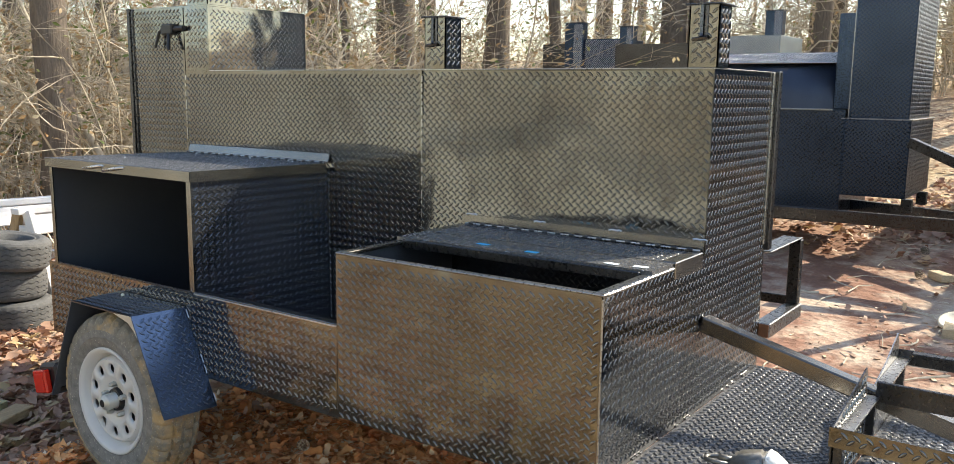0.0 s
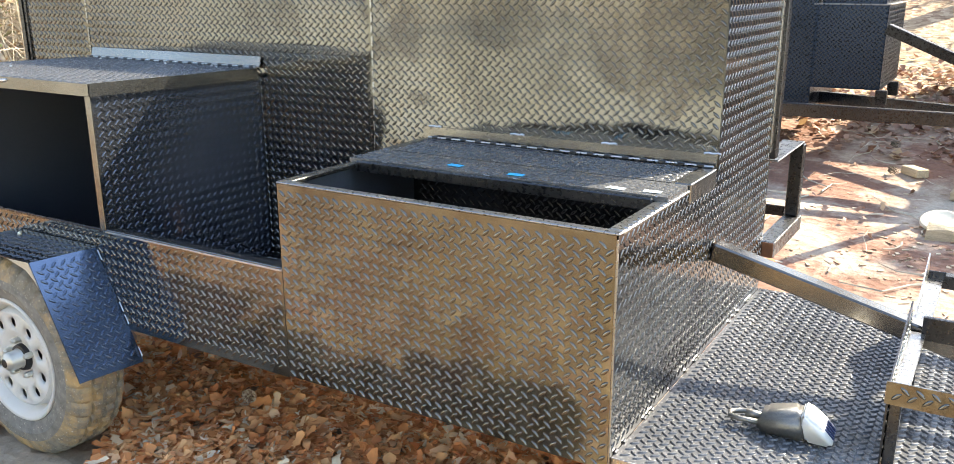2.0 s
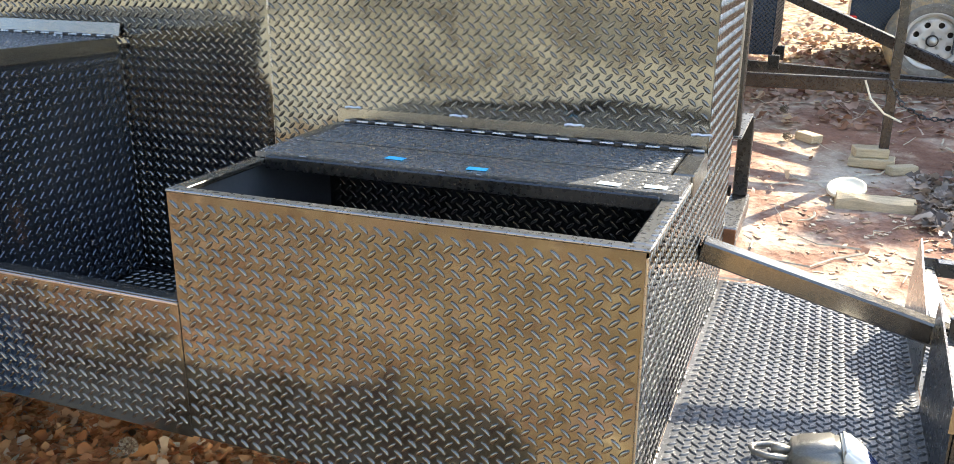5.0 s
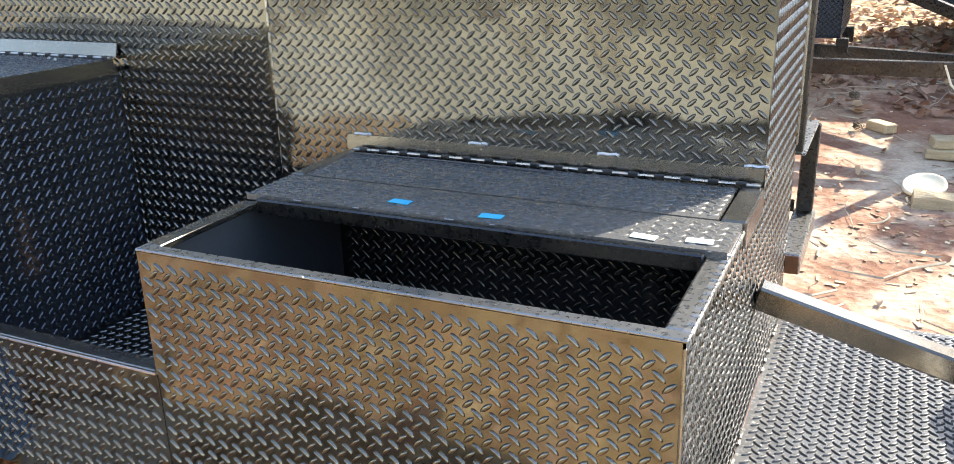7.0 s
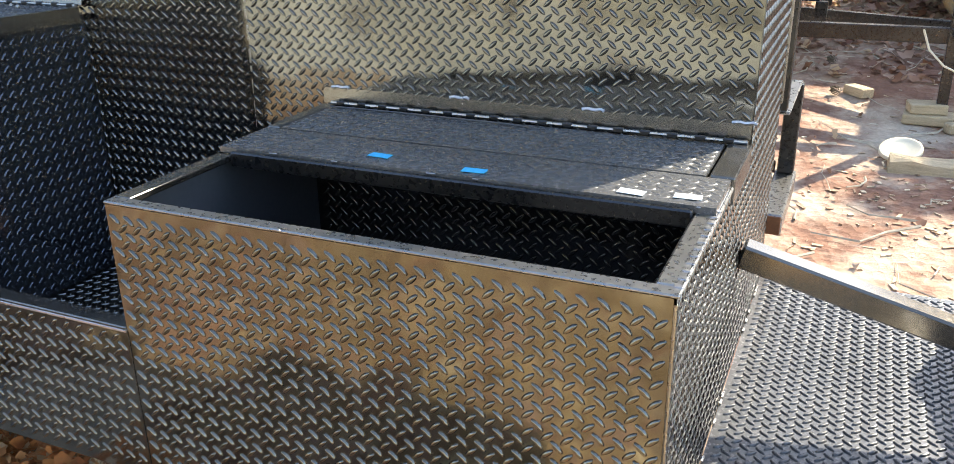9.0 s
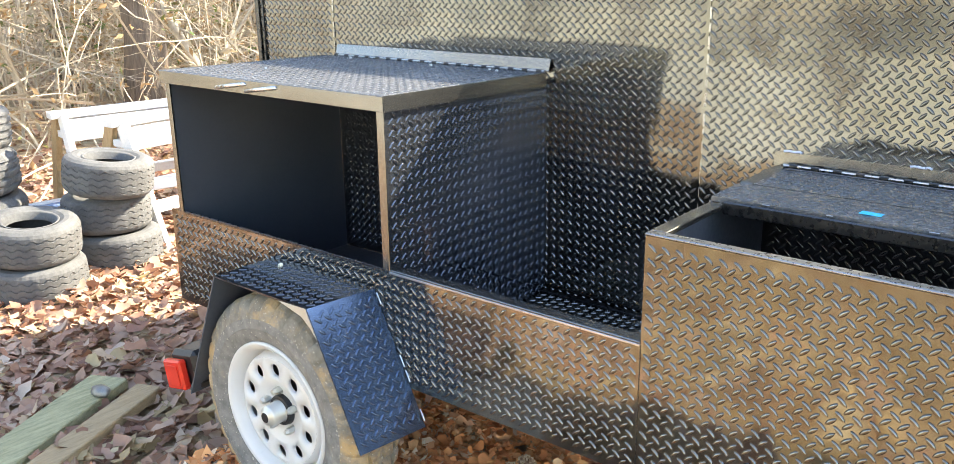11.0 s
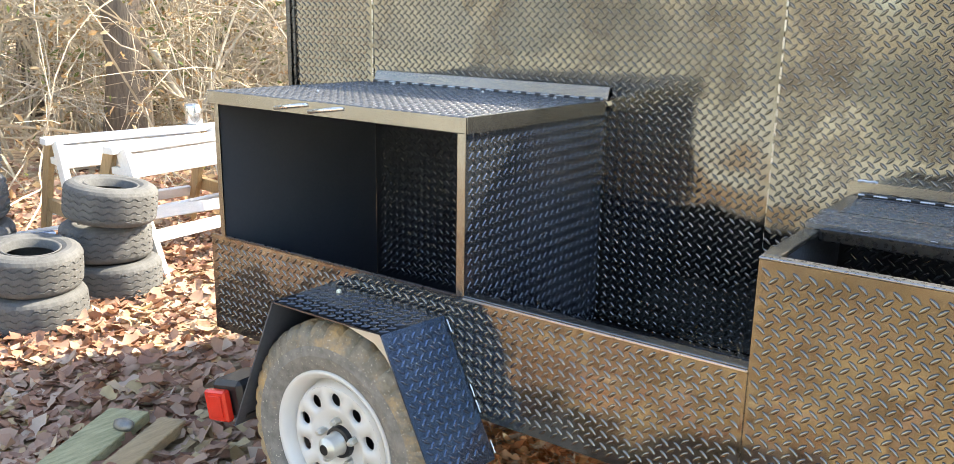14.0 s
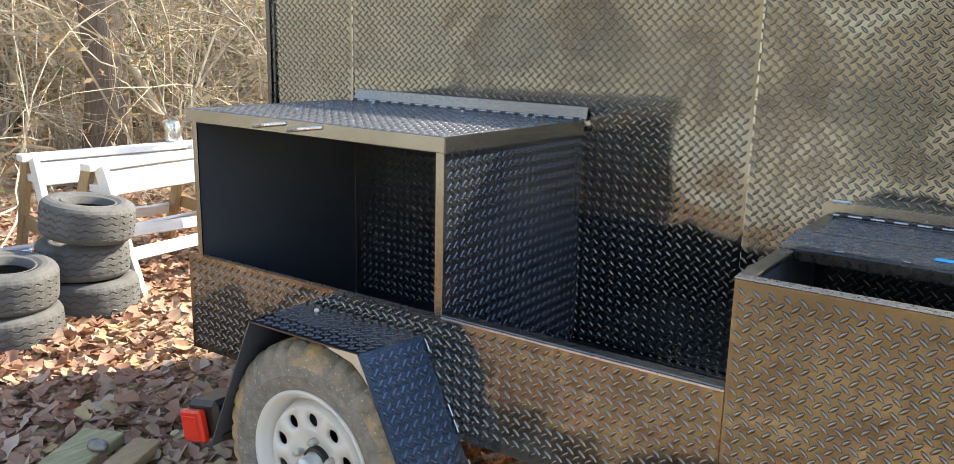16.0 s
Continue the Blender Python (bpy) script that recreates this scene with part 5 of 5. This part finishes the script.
# ---- yard litter ----
bm = B()
prism(bm, [(-0.19, -0.045, 0), (0.19, -0.045, 0), (0.20, -0.03, 0.055), (-0.185, -0.035, 0.062)], (0, 0.085, 0.015))
bmesh.ops.subdivide_edges(bm, edges=list(bm.edges), cuts=3, use_grid_fill=True)
for v in bm.verts:
    v.co.z += 0.016 * noise.noise(v.co * 14)
    v.co.y += 0.008 * noise.noise(v.co * 17)
log = tagged(part("split_log", bm, PALE_WOOD), "pale split firewood log lying on the clay", "log")
log.matrix_basis = pose(-0.565, 5.61, gz(-0.565, 5.61) - 0.01, 0, 0, 2)
bm = lathe(B(), [(0.0, 0.012), (0.10, 0.012), (0.112, 0.022), (0.125, 0.022), (0.128, 0.0), (0.118, -0.004), (0.0, 0.0)], 36)
tagged(part("bucket_lid", bm, CREAM, smooth=True), "cream plastic bucket lid leaning on the log", "lid").matrix_basis = pose(-0.70, 5.76, gz(-0.70, 5.76) + 0.045, 18, -6, 0) @ Matrix.Scale(0.8, 4)
for i, (x, y, z, a, l, w) in enumerate(((-0.575, 6.40, 0.15, 10, 0.19, 0.13), (-0.56, 6.39, 0.10, -6, 0.25, 0.16), (-0.40, 6.28, 0.07, 30, 0.17, 0.07), (-0.93, 6.75, 0.22, -50, 0.17, 0.09))):
    z = gz(x, y) + (0.055 if i == 0 else 0.0)
    bm = box(B(), (-l / 2, -w / 2, 0), (l / 2, w / 2, 0.055), 0.006)
    tagged(part("wood_block", bm, PALE_WOOD), "offcut wood block used as packing under the jack" if i < 2 else "loose sawn wood offcut on the clay", "wood block", "wood offcuts").matrix_basis = pose(x, y, z - 0.002, 0, 0, a)


def scatter_mesh(name, verts, faces, mat, label, category, smooth=False):
    me = bpy.data.meshes.new(name)
    me.from_pydata(verts, [], faces)
    return tagged(link(name, me, mat, smooth=smooth), label, category, kind="stuff")


def pine_cone(x, y, s):
    bm = B()
    for k in range(46):
        f = k / 46
        r = s * math.sin(math.pi * (0.12 + 0.8 * f)) * 0.5
        a = k * 2.4
        c = Vector((math.cos(a) * r, math.sin(a) * r, s * 1.3 * f))
        o = Vector((math.cos(a), math.sin(a), 0.35))
        side = Vector((-math.sin(a), math.cos(a), 0))
        v = [bm.verts.new(p) for p in (c * 0.6, c + side * s * 0.12, c + o * s * 0.14, c - side * s * 0.12)]
        bm.faces.new(v)
        bm.faces.new((v[0], v[3], v[2]))
    ob = part("pine_cone", bm, TWIG_DARK)
    ob.matrix_basis = pose(x, y, gz(x, y) + s * 0.5, 80, 10, x * 90)
    return tagged(ob, "brown open pine cone on the ground", "pine cone", "pine cones")


for x, y in ((-2.13, 1.62), (-1.02, 6.72), (-1.08, 7.30), (-2.6, 1.45)):
    pine_cone(x, y, 0.055)

bm = box(B(), (-0.05, -0.035, 0), (0.05, 0.035, 0.05), 0.008, pose(-1.40, 4.78, gz(-1.4, 4.78) - 0.006, 0, 0, 25))
tagged(part("brick_piece", bm, RED_CLAY), "broken piece of red brick on the clay", "brick")

# sticks on the clay
vs, fs = [], []
rs = random.Random(5)


def stick(vs, fs, pts, r, sides=4):
    base = len(vs)
    for i, p in enumerate(pts):
        rr = r * (1 - 0.6 * i / (len(pts) - 1))
        for k in range(sides):
            a = math.tau * k / sides
            vs.append((p[0] + math.cos(a) * rr, p[1] + math.sin(a) * rr * 0.7, p[2] + math.sin(a) * rr))
    for i in range(len(pts) - 1):
        for k in range(sides):
            a, b = base + i * sides + k, base + i * sides + (k + 1) % sides
            fs.append((a, b, b + sides, a + sides))


for k in range(170):
    x, y = rs.uniform(-1.6, 1.6), rs.uniform(3.6, 8.5)
    a, ln = rs.uniform(0, 6.3), rs.uniform(0.08, 0.5)
    pts = []
    for i in range(4):
        px, py = x + math.cos(a) * ln * i / 3, y + math.sin(a) * ln * i / 3
        a += rs.uniform(-0.35, 0.35)
        pts.append((px, py, gz(px, py) + 0.008 + 0.012 * rs.random()))
    stick(vs, fs, pts, rs.uniform(0.002, 0.008))
scatter_mesh("sticks", vs, fs, TWIG, "dry sticks scattered on the clay", "sticks")

vs, fs = [], []
for k in range(1500):
    x = rs.gauss(0.25, 0.55) if k % 3 else rs.uniform(-1.5, 1.5)
    y = rs.gauss(5.3, 0.45) if k % 3 else rs.uniform(3.8, 8)
    if y < 3.7:
        continue
    a, l, w = rs.uniform(0, 6.3), rs.uniform(0.15, 1.0) ** 2 * 0.032, rs.uniform(0.003, 0.012)
    z = gz(x, y) + 0.001
    c, s = math.cos(a), math.sin(a)
    b = len(vs)
    for dx, dy, dz in ((-l, -w, 0), (l, -w * 0.6, 0.004), (l * 0.9, w, 0.006), (-l * 0.8, w * 0.8, 0), (-l, -w, 0.008), (l, -w * .6, 0.016 * rs.random() + 0.006), (l * .9, w, 0.012), (-l * .8, w * .8, 0.01)):
        vs.append((x + c * dx - s * dy, y + s * dx + c * dy, z + dz * 0.4))
    for f in ((4, 5, 6, 7), (0, 1, 5, 4), (1, 2, 6, 5), (2, 3, 7, 6), (3, 0, 4, 7)):
        fs.append(tuple(b + i for i in f))
scatter_mesh("wood_chips", vs, fs, CHIPS, "bark and wood chips scattered over red clay", "wood chips")

# ---- fallen leaves ----


def bare(x, y):
    """The trodden bare patch beside the wheel."""
    return ((x + 3.06) / 0.36) ** 2 + ((y - 1.66) / 0.46) ** 2 < 1 + 0.35 * noise.noise((x * 5, y * 5, 0))


def leaves(name, n, sample, size, mat, label, flat=0.35, seed=1, lift=0.012, slim=1.0):
    rnd = np.random.RandomState(seed)
    rib = [(0.0, 0.0), (0.28, 0.0), (0.55, 0.0), (0.8, 0.0), (1.0, 0.0)]
    wid = [0.0, 0.24, 0.15, 0.26, 0.0]
    lob = [0.02, 0.36, 0.50, 0.88, 1.0]
    pts = np.array([(p[0], 0.0) for p in rib] + [(lob[i], wid[i]) for i in (1, 2, 3)] + [(lob[i], -wid[i]) for i in (1, 2, 3)])
    faces = [(0, 1, 5), (1, 2, 6, 5), (2, 3, 7, 6), (3, 4, 7), (0, 8, 1), (1, 8, 9, 2), (2, 9, 10, 3), (3, 10, 4)]
    allv, allf = [], []
    for k in range(n):
        x, y = sample(rnd)
        while bare(x, y):
            x, y = sample(rnd)
        s = size * rnd.uniform(0.6, 1.35)
        p = np.zeros((11, 3))
        p[:, 0] = (pts[:, 0] - 0.5) * s
        p[:, 1] = pts[:, 1] * s * rnd.uniform(0.8, 1.4) * slim
        curl, fold = rnd.uniform(-0.9, 0.9), rnd.uniform(-0.2, 0.9)
        p[:, 2] = curl * (p[:, 0] ** 2) / s * 1.3 + fold * np.abs(p[:, 1]) * 0.6 + rnd.uniform(-0.06, 0.06, 11) * s * 0.6
        R = np.array(Euler((rnd.normal(0, flat), rnd.normal(0, flat), rnd.uniform(0, 6.28))).to_matrix())
        p = p @ R.T
        z = gz(x, y) + lift + abs(rnd.normal(0, 0.014))
        p += (x, y, z)
        b = len(allv)
        allv += p.tolist()
        allf += [tuple(b + i for i in f) for f in faces]
    return scatter_mesh(name, allv, allf, mat, label, "leaves", smooth=True)




def drift(cx, cy, sx, sy, ok):
    def sample(r):
        while True:
            x, y = r.normal(cx, sx), r.normal(cy, sy)
            if ok(x, y):
                return x, y
    return sample


west = lambda x, y: not (-4.1 < x < 0.6 and 2.9 < y < 3.5) and (x < -4.3 or y < 2.9)
leaves("fallen_leaves", 8500, drift(-4.6, 1.4, 1.5, 1.1, lambda x, y: west(x, y) and not (-3.1 < x < -0.8 and y > 1.75)), 0.085, LEAF, "red-brown fallen oak leaves covering the ground", seed=2)
leaves("fallen_leaves", 7500, drift(-1.6, 0.0, 2.0, 1.5, lambda x, y: west(x, y) and not (-3.6 < x < -0.8 and y > 1.75)), 0.085, LEAF_GOLD, "golden tan fallen leaves trodden flat", seed=6, flat=0.25)
leaves("fallen_leaves", 9000, lambda r: (r.uniform(-3.5, -1.0), r.uniform(1.6, 2.95)), 0.066, LEAF_BOUNCE_LIT, "dry orange leaves, brightened as if bounce-lit, under the trailer edge", seed=12, lift=0.02, flat=0.26, slim=0.85)
leaves("leaf_crumbs", 9000, lambda r: (r.uniform(-3.5, -0.7), r.uniform(1.6, 2.9)), 0.036, LEAF_BOUNCE_LIT, "small broken orange leaf pieces, brightened as if bounce-lit, under the trailer edge", seed=14, lift=0.028, flat=0.3, slim=0.65)
leaves("fallen_leaves", 6000, drift(-6.3, 4.2, 1.5, 1.3, lambda x, y: x < -4.3 and y > 2.0), 0.085, LEAF, "sunlit tan fallen leaves before the woods", seed=3)
leaves("fallen_leaves", 3800, drift(-1.0, 8.6, 2.2, 0.9, lambda x, y: y > 7.0), 0.085, LEAF, "fallen leaves below the parked trailers", seed=4)


def pine_cone(x, y, z):
    """An open cone lying on its side: a spindle core with spiralling woody scales."""
    bm = B()
    lathe(bm, [(0.002, -0.036), (0.011, -0.028), (0.014, -0.008), (0.011, 0.016), (0.003, 0.036)], 10)
    for k in range(84):
        f = k / 83
        a, h = k * 2.39996, -0.034 + 0.068 * f
        rad = 0.011 + 0.014 * math.sin(math.pi * min(1.0, 0.22 + 0.80 * f))
        c, q = Vector((math.cos(a), math.sin(a), 0)), Vector((-math.sin(a), math.cos(a), 0))
        tip, root = c * rad + Z * (h + 0.007), c * 0.006 + Z * h
        vs = [bm.verts.new(w) for w in (root - q * 0.002, root + q * 0.002, tip + q * 0.0042 - c * 0.003, tip + Z * 0.002, tip - q * 0.0042 - c * 0.003, tip - Z * 0.0035)]
        for tri in ((0, 1, 2, 3), (0, 3, 4), (2, 5, 3), (3, 5, 4), (0, 4, 5), (1, 5, 2), (0, 5, 1)):
            bm.faces.new([vs[j] for j in tri])
    bm.transform(pose(x, y, z, 78, 12, 64))
    return tagged(part("pine_cone", bm, CHIPS), "brown open pine cone lying among the leaves", "pine cone")


pine_cone(-2.614, 2.442, 0.062)
leaves("leaf_heap", 900, drift(0.0, 5.75, 0.28, 0.22, lambda x, y: x > -0.36), 0.08, LEAF_GREY, "grey-brown leaves heaped beside the log", seed=7, lift=0.03, flat=0.5)
leaves("fallen_leaves", 150, lambda r: (r.uniform(-3.0, 2.0), r.uniform(3.5, 8.0)), 0.06, LEAF, "stray leaves on the clay", seed=5)

# ---- trees and undergrowth ----


def bare_tree(seed, height, r0, branches, lean=0.03, limb_from=0.28):
    rnd = random.Random(seed)
    bm = B()
    pts, rad = [], []
    x = y = 0.0
    for i in range(13):
        f = i / 12
        pts.append(Vector((x, y, height * f - 0.15)))
        rad.append(r0 * (1.35 if i == 0 else 1) * (1 - 0.8 * f))
        x += rnd.uniform(-1, 1) * lean * height / 12 * 2
        y += rnd.uniform(-1, 1) * lean * height / 12 * 2
    tube(bm, pts, rad, 12)
    tree = part("bare_tree", bm, BARK, smooth=True)
    bm = B()

    def grow(p, d, ln, r, level):
        q, pp = p.copy(), [p.copy()]
        dd = d.copy()
        n = 4
        for i in range(n):
            dd = (dd + Vector((rnd.uniform(-1, 1), rnd.uniform(-1, 1), rnd.uniform(-0.5, 0.8))) * 0.22).normalized()
            q = q + dd * ln / n
            pp.append(q.copy())
        tube(bm, pp, [r * (1 - 0.75 * i / n) for i in range(n + 1)], 5 if level < 1 else 3, caps=False)
        if level < 2:
            for _ in range(4 if level == 0 else 3):
                i = rnd.randint(1, n)
                nd = (dd + Vector((rnd.uniform(-1, 1), rnd.uniform(-1, 1), rnd.uniform(-0.6, 0.9)))).normalized()
                grow(pp[i], nd, ln * rnd.uniform(0.35, 0.6), r * 0.45, level + 1)

    for k in range(branches):
        f = limb_from + (0.98 - limb_from) * (k + rnd.random()) / branches
        i = min(11, int(f * 12))
        p = pts[i].lerp(pts[i + 1], f * 12 - i)
        a = rnd.uniform(0, math.tau)
        d = Vector((math.cos(a), math.sin(a), rnd.uniform(0.1, 0.9))).normalized()
        grow(p, d, height * rnd.uniform(0.12, 0.30) * (1.1 - 0.5 * f), r0 * rnd.uniform(0.16, 0.32), 0)
    part("crown", bm, TWIG_DARK if seed % 2 else TWIG, tree, "bare branches and twigs")
    return tagged(tree, "bare grey-barked winter tree in leaf litter", "tree", "bare woodland trees")


rt = random.Random(77)
models = [bare_tree(1, 14, 0.20, 14), bare_tree(2, 11, 0.10, 16, 0.05, 0.15), bare_tree(3, 16, 0.26, 12, 0.02, 0.4), bare_tree(4, 7, 0.045, 14, 0.09, 0.08), bare_tree(5, 9, 0.07, 16, 0.07, 0.12)]
named = [(0, -8.70, 4.84, 0.95), (2, -9.0, 13.2, 0.95), (0, -9.1, 10.75, 1.0), (1, -11.5, 11.1, 1.1), (0, -3.8, 14.5, 0.8), (0, -5.9, 14.6, 1.0), (2, -12.5, 15.5, 0.9), (1, -8.0, 13.5, 1.1), (0, -4.2, 17.0, 0.9),
         (1, -1.8, 15.5, 1.0), (1, -13.2, 6.4, 1.0), (4, -12.0, 8.5, 1.0), (0, -15.5, 8.0, 1.0), (4, -9.8, 9.8, 1.0),
         # unseen trees to the south, added for the steel to mirror
         (1, -6.5, -13.0, 1.0), (1, -2.2, -15.0, 0.9), (1, -12.5, -14.8, 1.2), (1, 2.6, -16.5, 0.9)]
used = set()
for k, x, y, s in named:
    m = pose(x, y, gz(x, y) - 0.05, 0, 0, rt.uniform(0, 360)) @ Matrix.Scale(s, 4)
    if k not in used:
        models[k].matrix_basis = m
        used.add(k)
    else:
        copy_thing(models[k], m)
count = 0
while count < 135:
    a, d = rt.uniform(0, math.tau), rt.uniform(9, 42)
    x, y = -2 + math.cos(a) * d, 3 + math.sin(a) * d
    if y > -3 and x > -6.5 and y < 13 and x < 9:
        continue
    if y < -1 and d < 28:
        continue
    ad = math.degrees(math.atan2(x + 1, y - 3))
    if 8 < ad < 100 and (d < 24 or (d < 34 and rt.random() < 0.5)):
        continue
    if y < 1 and rt.random() < 0.6:
        count += 1
        continue
    k = rt.choice((0, 1, 1, 2, 3, 4, 4))
    m = pose(x, y, gz(x, y) - 0.05, 0, 0, rt.uniform(0, 360)) @ Matrix.Scale(rt.uniform(0.75, 1.2), 4)
    if k not in used:
        models[k].matrix_basis = m
        used.add(k)
    else:
        copy_thing(models[k], m)
    count += 1


def unseen_oak():
    """A tree that keeps its pale dead leaves through the winter, added out of view."""
    tree = bare_tree(6, 15, 0.22, 14, 0.03, 0.12)
    rnd = random.Random(8)
    vs, fs = [], []
    for k in range(9000):
        h = rnd.uniform(0.10, 1.0)
        wide = 3.4 * math.sin(math.pi * min(1, 0.12 + 0.86 * h)) ** 0.7
        a, q = rnd.uniform(0, math.tau), math.sqrt(rnd.random())
        c = Vector((math.cos(a) * q * wide, math.sin(a) * q * wide, 15 * h))
        if noise.noise(c * 0.55) < -0.12:
            continue
        s = rnd.uniform(0.06, 0.13)
        u = Vector((rnd.gauss(0, 1), rnd.gauss(0, 1), rnd.gauss(0, 0.7))).normalized()
        v = u.orthogonal().normalized()
        b = len(vs)
        for p in (c - u * s, c + v * s * 0.6, c + u * s, c - v * s * 0.6):
            vs.append(tuple(p))
        fs.append((b, b + 1, b + 2, b + 3))
    me = bpy.data.meshes.new("leaf_crown")
    me.from_pydata(vs, [], fs)
    stuff(link("leaf_crown", me, OAKLEAF, tree, "clinging pale dead leaves"))
    return tagged(tree, "added unseen oak with pale dead leaves, for reflections and shade", "tree", "oaks round the lawn")


oak = unseen_oak()
# One small unseen oak, placed to throw shade on the clay.
for x, y, sc in ((2.5, 11.05, 0.33),):
    copy_thing(oak, pose(x, y, gz(x, y) - 0.05, 0, 0, 60 * x) @ Matrix.Scale(sc, 4))
# The rest stand unseen to the south as a pale backdrop for reflections.
oak.matrix_basis = pose(-3.0, -34.0, gz(-3, -34) - 0.05) @ Matrix.Scale(1.5, 4)
for k in range(20):
    x, y = -38 + k * 3.6 + rt.uniform(-1, 1), -32 - 7 * (k % 3) + rt.uniform(-2, 2)
    copy_thing(oak, pose(x, y, gz(x, y) - 0.05, 0, 0, rt.uniform(0, 360)) @ Matrix.Scale(rt.uniform(0.85, 1.2), 4))


def brush(seed):
    """A patch of saplings, vines and dry stalks about three metres across, with some leaves still on."""
    rnd = random.Random(seed)
    vs, fs, tips = [], [], []

    def runner(p, d, ln, r, level):
        pts, dd = [tuple(p)], Vector(d)
        q = Vector(p)
        n = (7, 5, 4, 3)[level]
        turn = Vector((rnd.gauss(0, 1), rnd.gauss(0, 1), rnd.gauss(-0.2, 0.6))) * 0.09
        for i in range(n):
            dd = (dd + turn + Vector((rnd.gauss(0, 1), rnd.gauss(0, 1), rnd.gauss(0, 1))) * 0.17).normalized()
            q = q + dd * ln / n
            pts.append(tuple(q))
        stick(vs, fs, pts, r, 4 if level == 0 else 3)
        if level > 1:
            tips.extend(pts[1:])
        if level < 3:
            for _ in range((4, 3, 2)[level]):
                i = rnd.randint(2, n)
                nd = (dd + Vector((rnd.gauss(0, 1), rnd.gauss(0, 1), rnd.gauss(0.25, 0.7))) * 0.9).normalized()
                runner(pts[i], nd, ln * rnd.uniform(0.3, 0.55), r * 0.52, level + 1)

    for k in range(46):
        p = (rnd.uniform(-1.6, 1.6), rnd.uniform(-1.6, 1.6), -0.1)
        d = Vector((rnd.gauss(0, 0.28), rnd.gauss(0, 0.28), 1)).normalized()
        runner(p, d, rnd.uniform(0.45, 1) ** 1.5 * 4.0, rnd.uniform(0.005, 0.017), 0)
    me = bpy.data.meshes.new("brush")
    me.from_pydata(vs, [], fs)
    ob = tagged(link("brush", me, TWIG if seed % 4 else TWIG_DARK), "tangled pale dry brush and saplings", "brush", "undergrowth", "stuff")
    vs, fs = [], []
    for k in range(1900):
        c = Vector(rnd.choice(tips)) + Vector((rnd.gauss(0, 1), rnd.gauss(0, 1), rnd.gauss(0, 1))) * 0.02
        s = rnd.uniform(0.016, 0.042)
        u = Vector((rnd.gauss(0, 1), rnd.gauss(0, 1), rnd.gauss(0, 0.7))).normalized()
        v = u.cross(Vector((rnd.gauss(0, 1), rnd.gauss(0, 1), rnd.gauss(0, 1)))).normalized()
        w = u.cross(v) * s * rnd.uniform(-0.4, 0.4)
        b = len(vs)
        for p in (c - u * s, c + v * s * 0.42 + w, c + u * s * 1.1, c - v * s * 0.42 + w):
            vs.append(tuple(p))
        fs.append((b, b + 1, b + 2))
        fs.append((b, b + 2, b + 3))
    me = bpy.data.meshes.new("brush_leaves")
    me.from_pydata(vs, [], fs)
    stuff(link("brush_leaves", me, BRUSHLEAF, ob, "clinging tan and green leaves"))
    return ob


def leaning_sapling():
    rnd = random.Random(31)
    base = Vector((-8.10, 5.40, gz(-8.1, 5.4) - 0.1))
    pts = [base, Vector((-8.30, 5.45, 0.05)), Vector((-8.42, 5.46, 0.22)), Vector((-8.64, 5.42, 0.52)), Vector((-8.88, 5.38, 0.85)), Vector((-9.05, 5.34, 1.1)), Vector((-9.35, 5.25, 1.6)), Vector((-9.8, 5.1, 2.5))]
    tree = part("sapling", tube(B(), pts, [0.05, 0.047, 0.045, 0.042, 0.038, 0.034, 0.028, 0.015], 9), TWIG, smooth=True)
    bm = B()
    for k in range(16):
        a = pts[rnd.randint(2, 6)]
        d = Vector((rnd.gauss(0, 1), rnd.gauss(0, 0.6), rnd.gauss(0.3, 0.5))).normalized()
        q, pp = a.copy(), [a.copy()]
        for i in range(5):
            d = (d + Vector((rnd.gauss(0, 1), rnd.gauss(0, 1), rnd.gauss(0, 1))) * 0.3).normalized()
            q = q + d * rnd.uniform(0.08, 0.22)
            pp.append(q.copy())
        tube(bm, pp, [0.014, 0.012, 0.010, 0.008, 0.006, 0.003], 5)
    stuff(part("crown", bm, TWIG, tree, "crooked pale branches"))
    tagged(tree, "pale leaning sapling before a thick trunk", "sapling")


leaning_sapling()
patches = [brush(s) for s in (21, 22, 23, 25)]
spots = []
for i in range(34):
    spots.append((rt.uniform(-19, -10.2), rt.uniform(3.0, 13.0)))
for i in range(5):
    spots.append((rt.uniform(-10.2, -8.2), rt.uniform(5.6, 8.5)))
for i in range(24):
    spots.append((rt.uniform(-15, 0), rt.uniform(13.6, 20)))
# Unseen brush far to the south, added to show in the reflections.
for i in range(10):
    spots.append((rt.uniform(-40, 24), rt.uniform(-60, -48)))
for i in range(12):
    spots.append((rt.uniform(-22, -11), rt.uniform(-6, 3)))
for i, (x, y) in enumerate(spots):
    m = pose(x, y, gz(x, y) - 0.05, 0, 0, rt.uniform(0, 360)) @ Matrix.Scale(rt.uniform(0.7, 1.3), 4)
    if i < 4:
        patches[i].matrix_basis = m
    else:
        copy_thing(patches[i % 4], m)
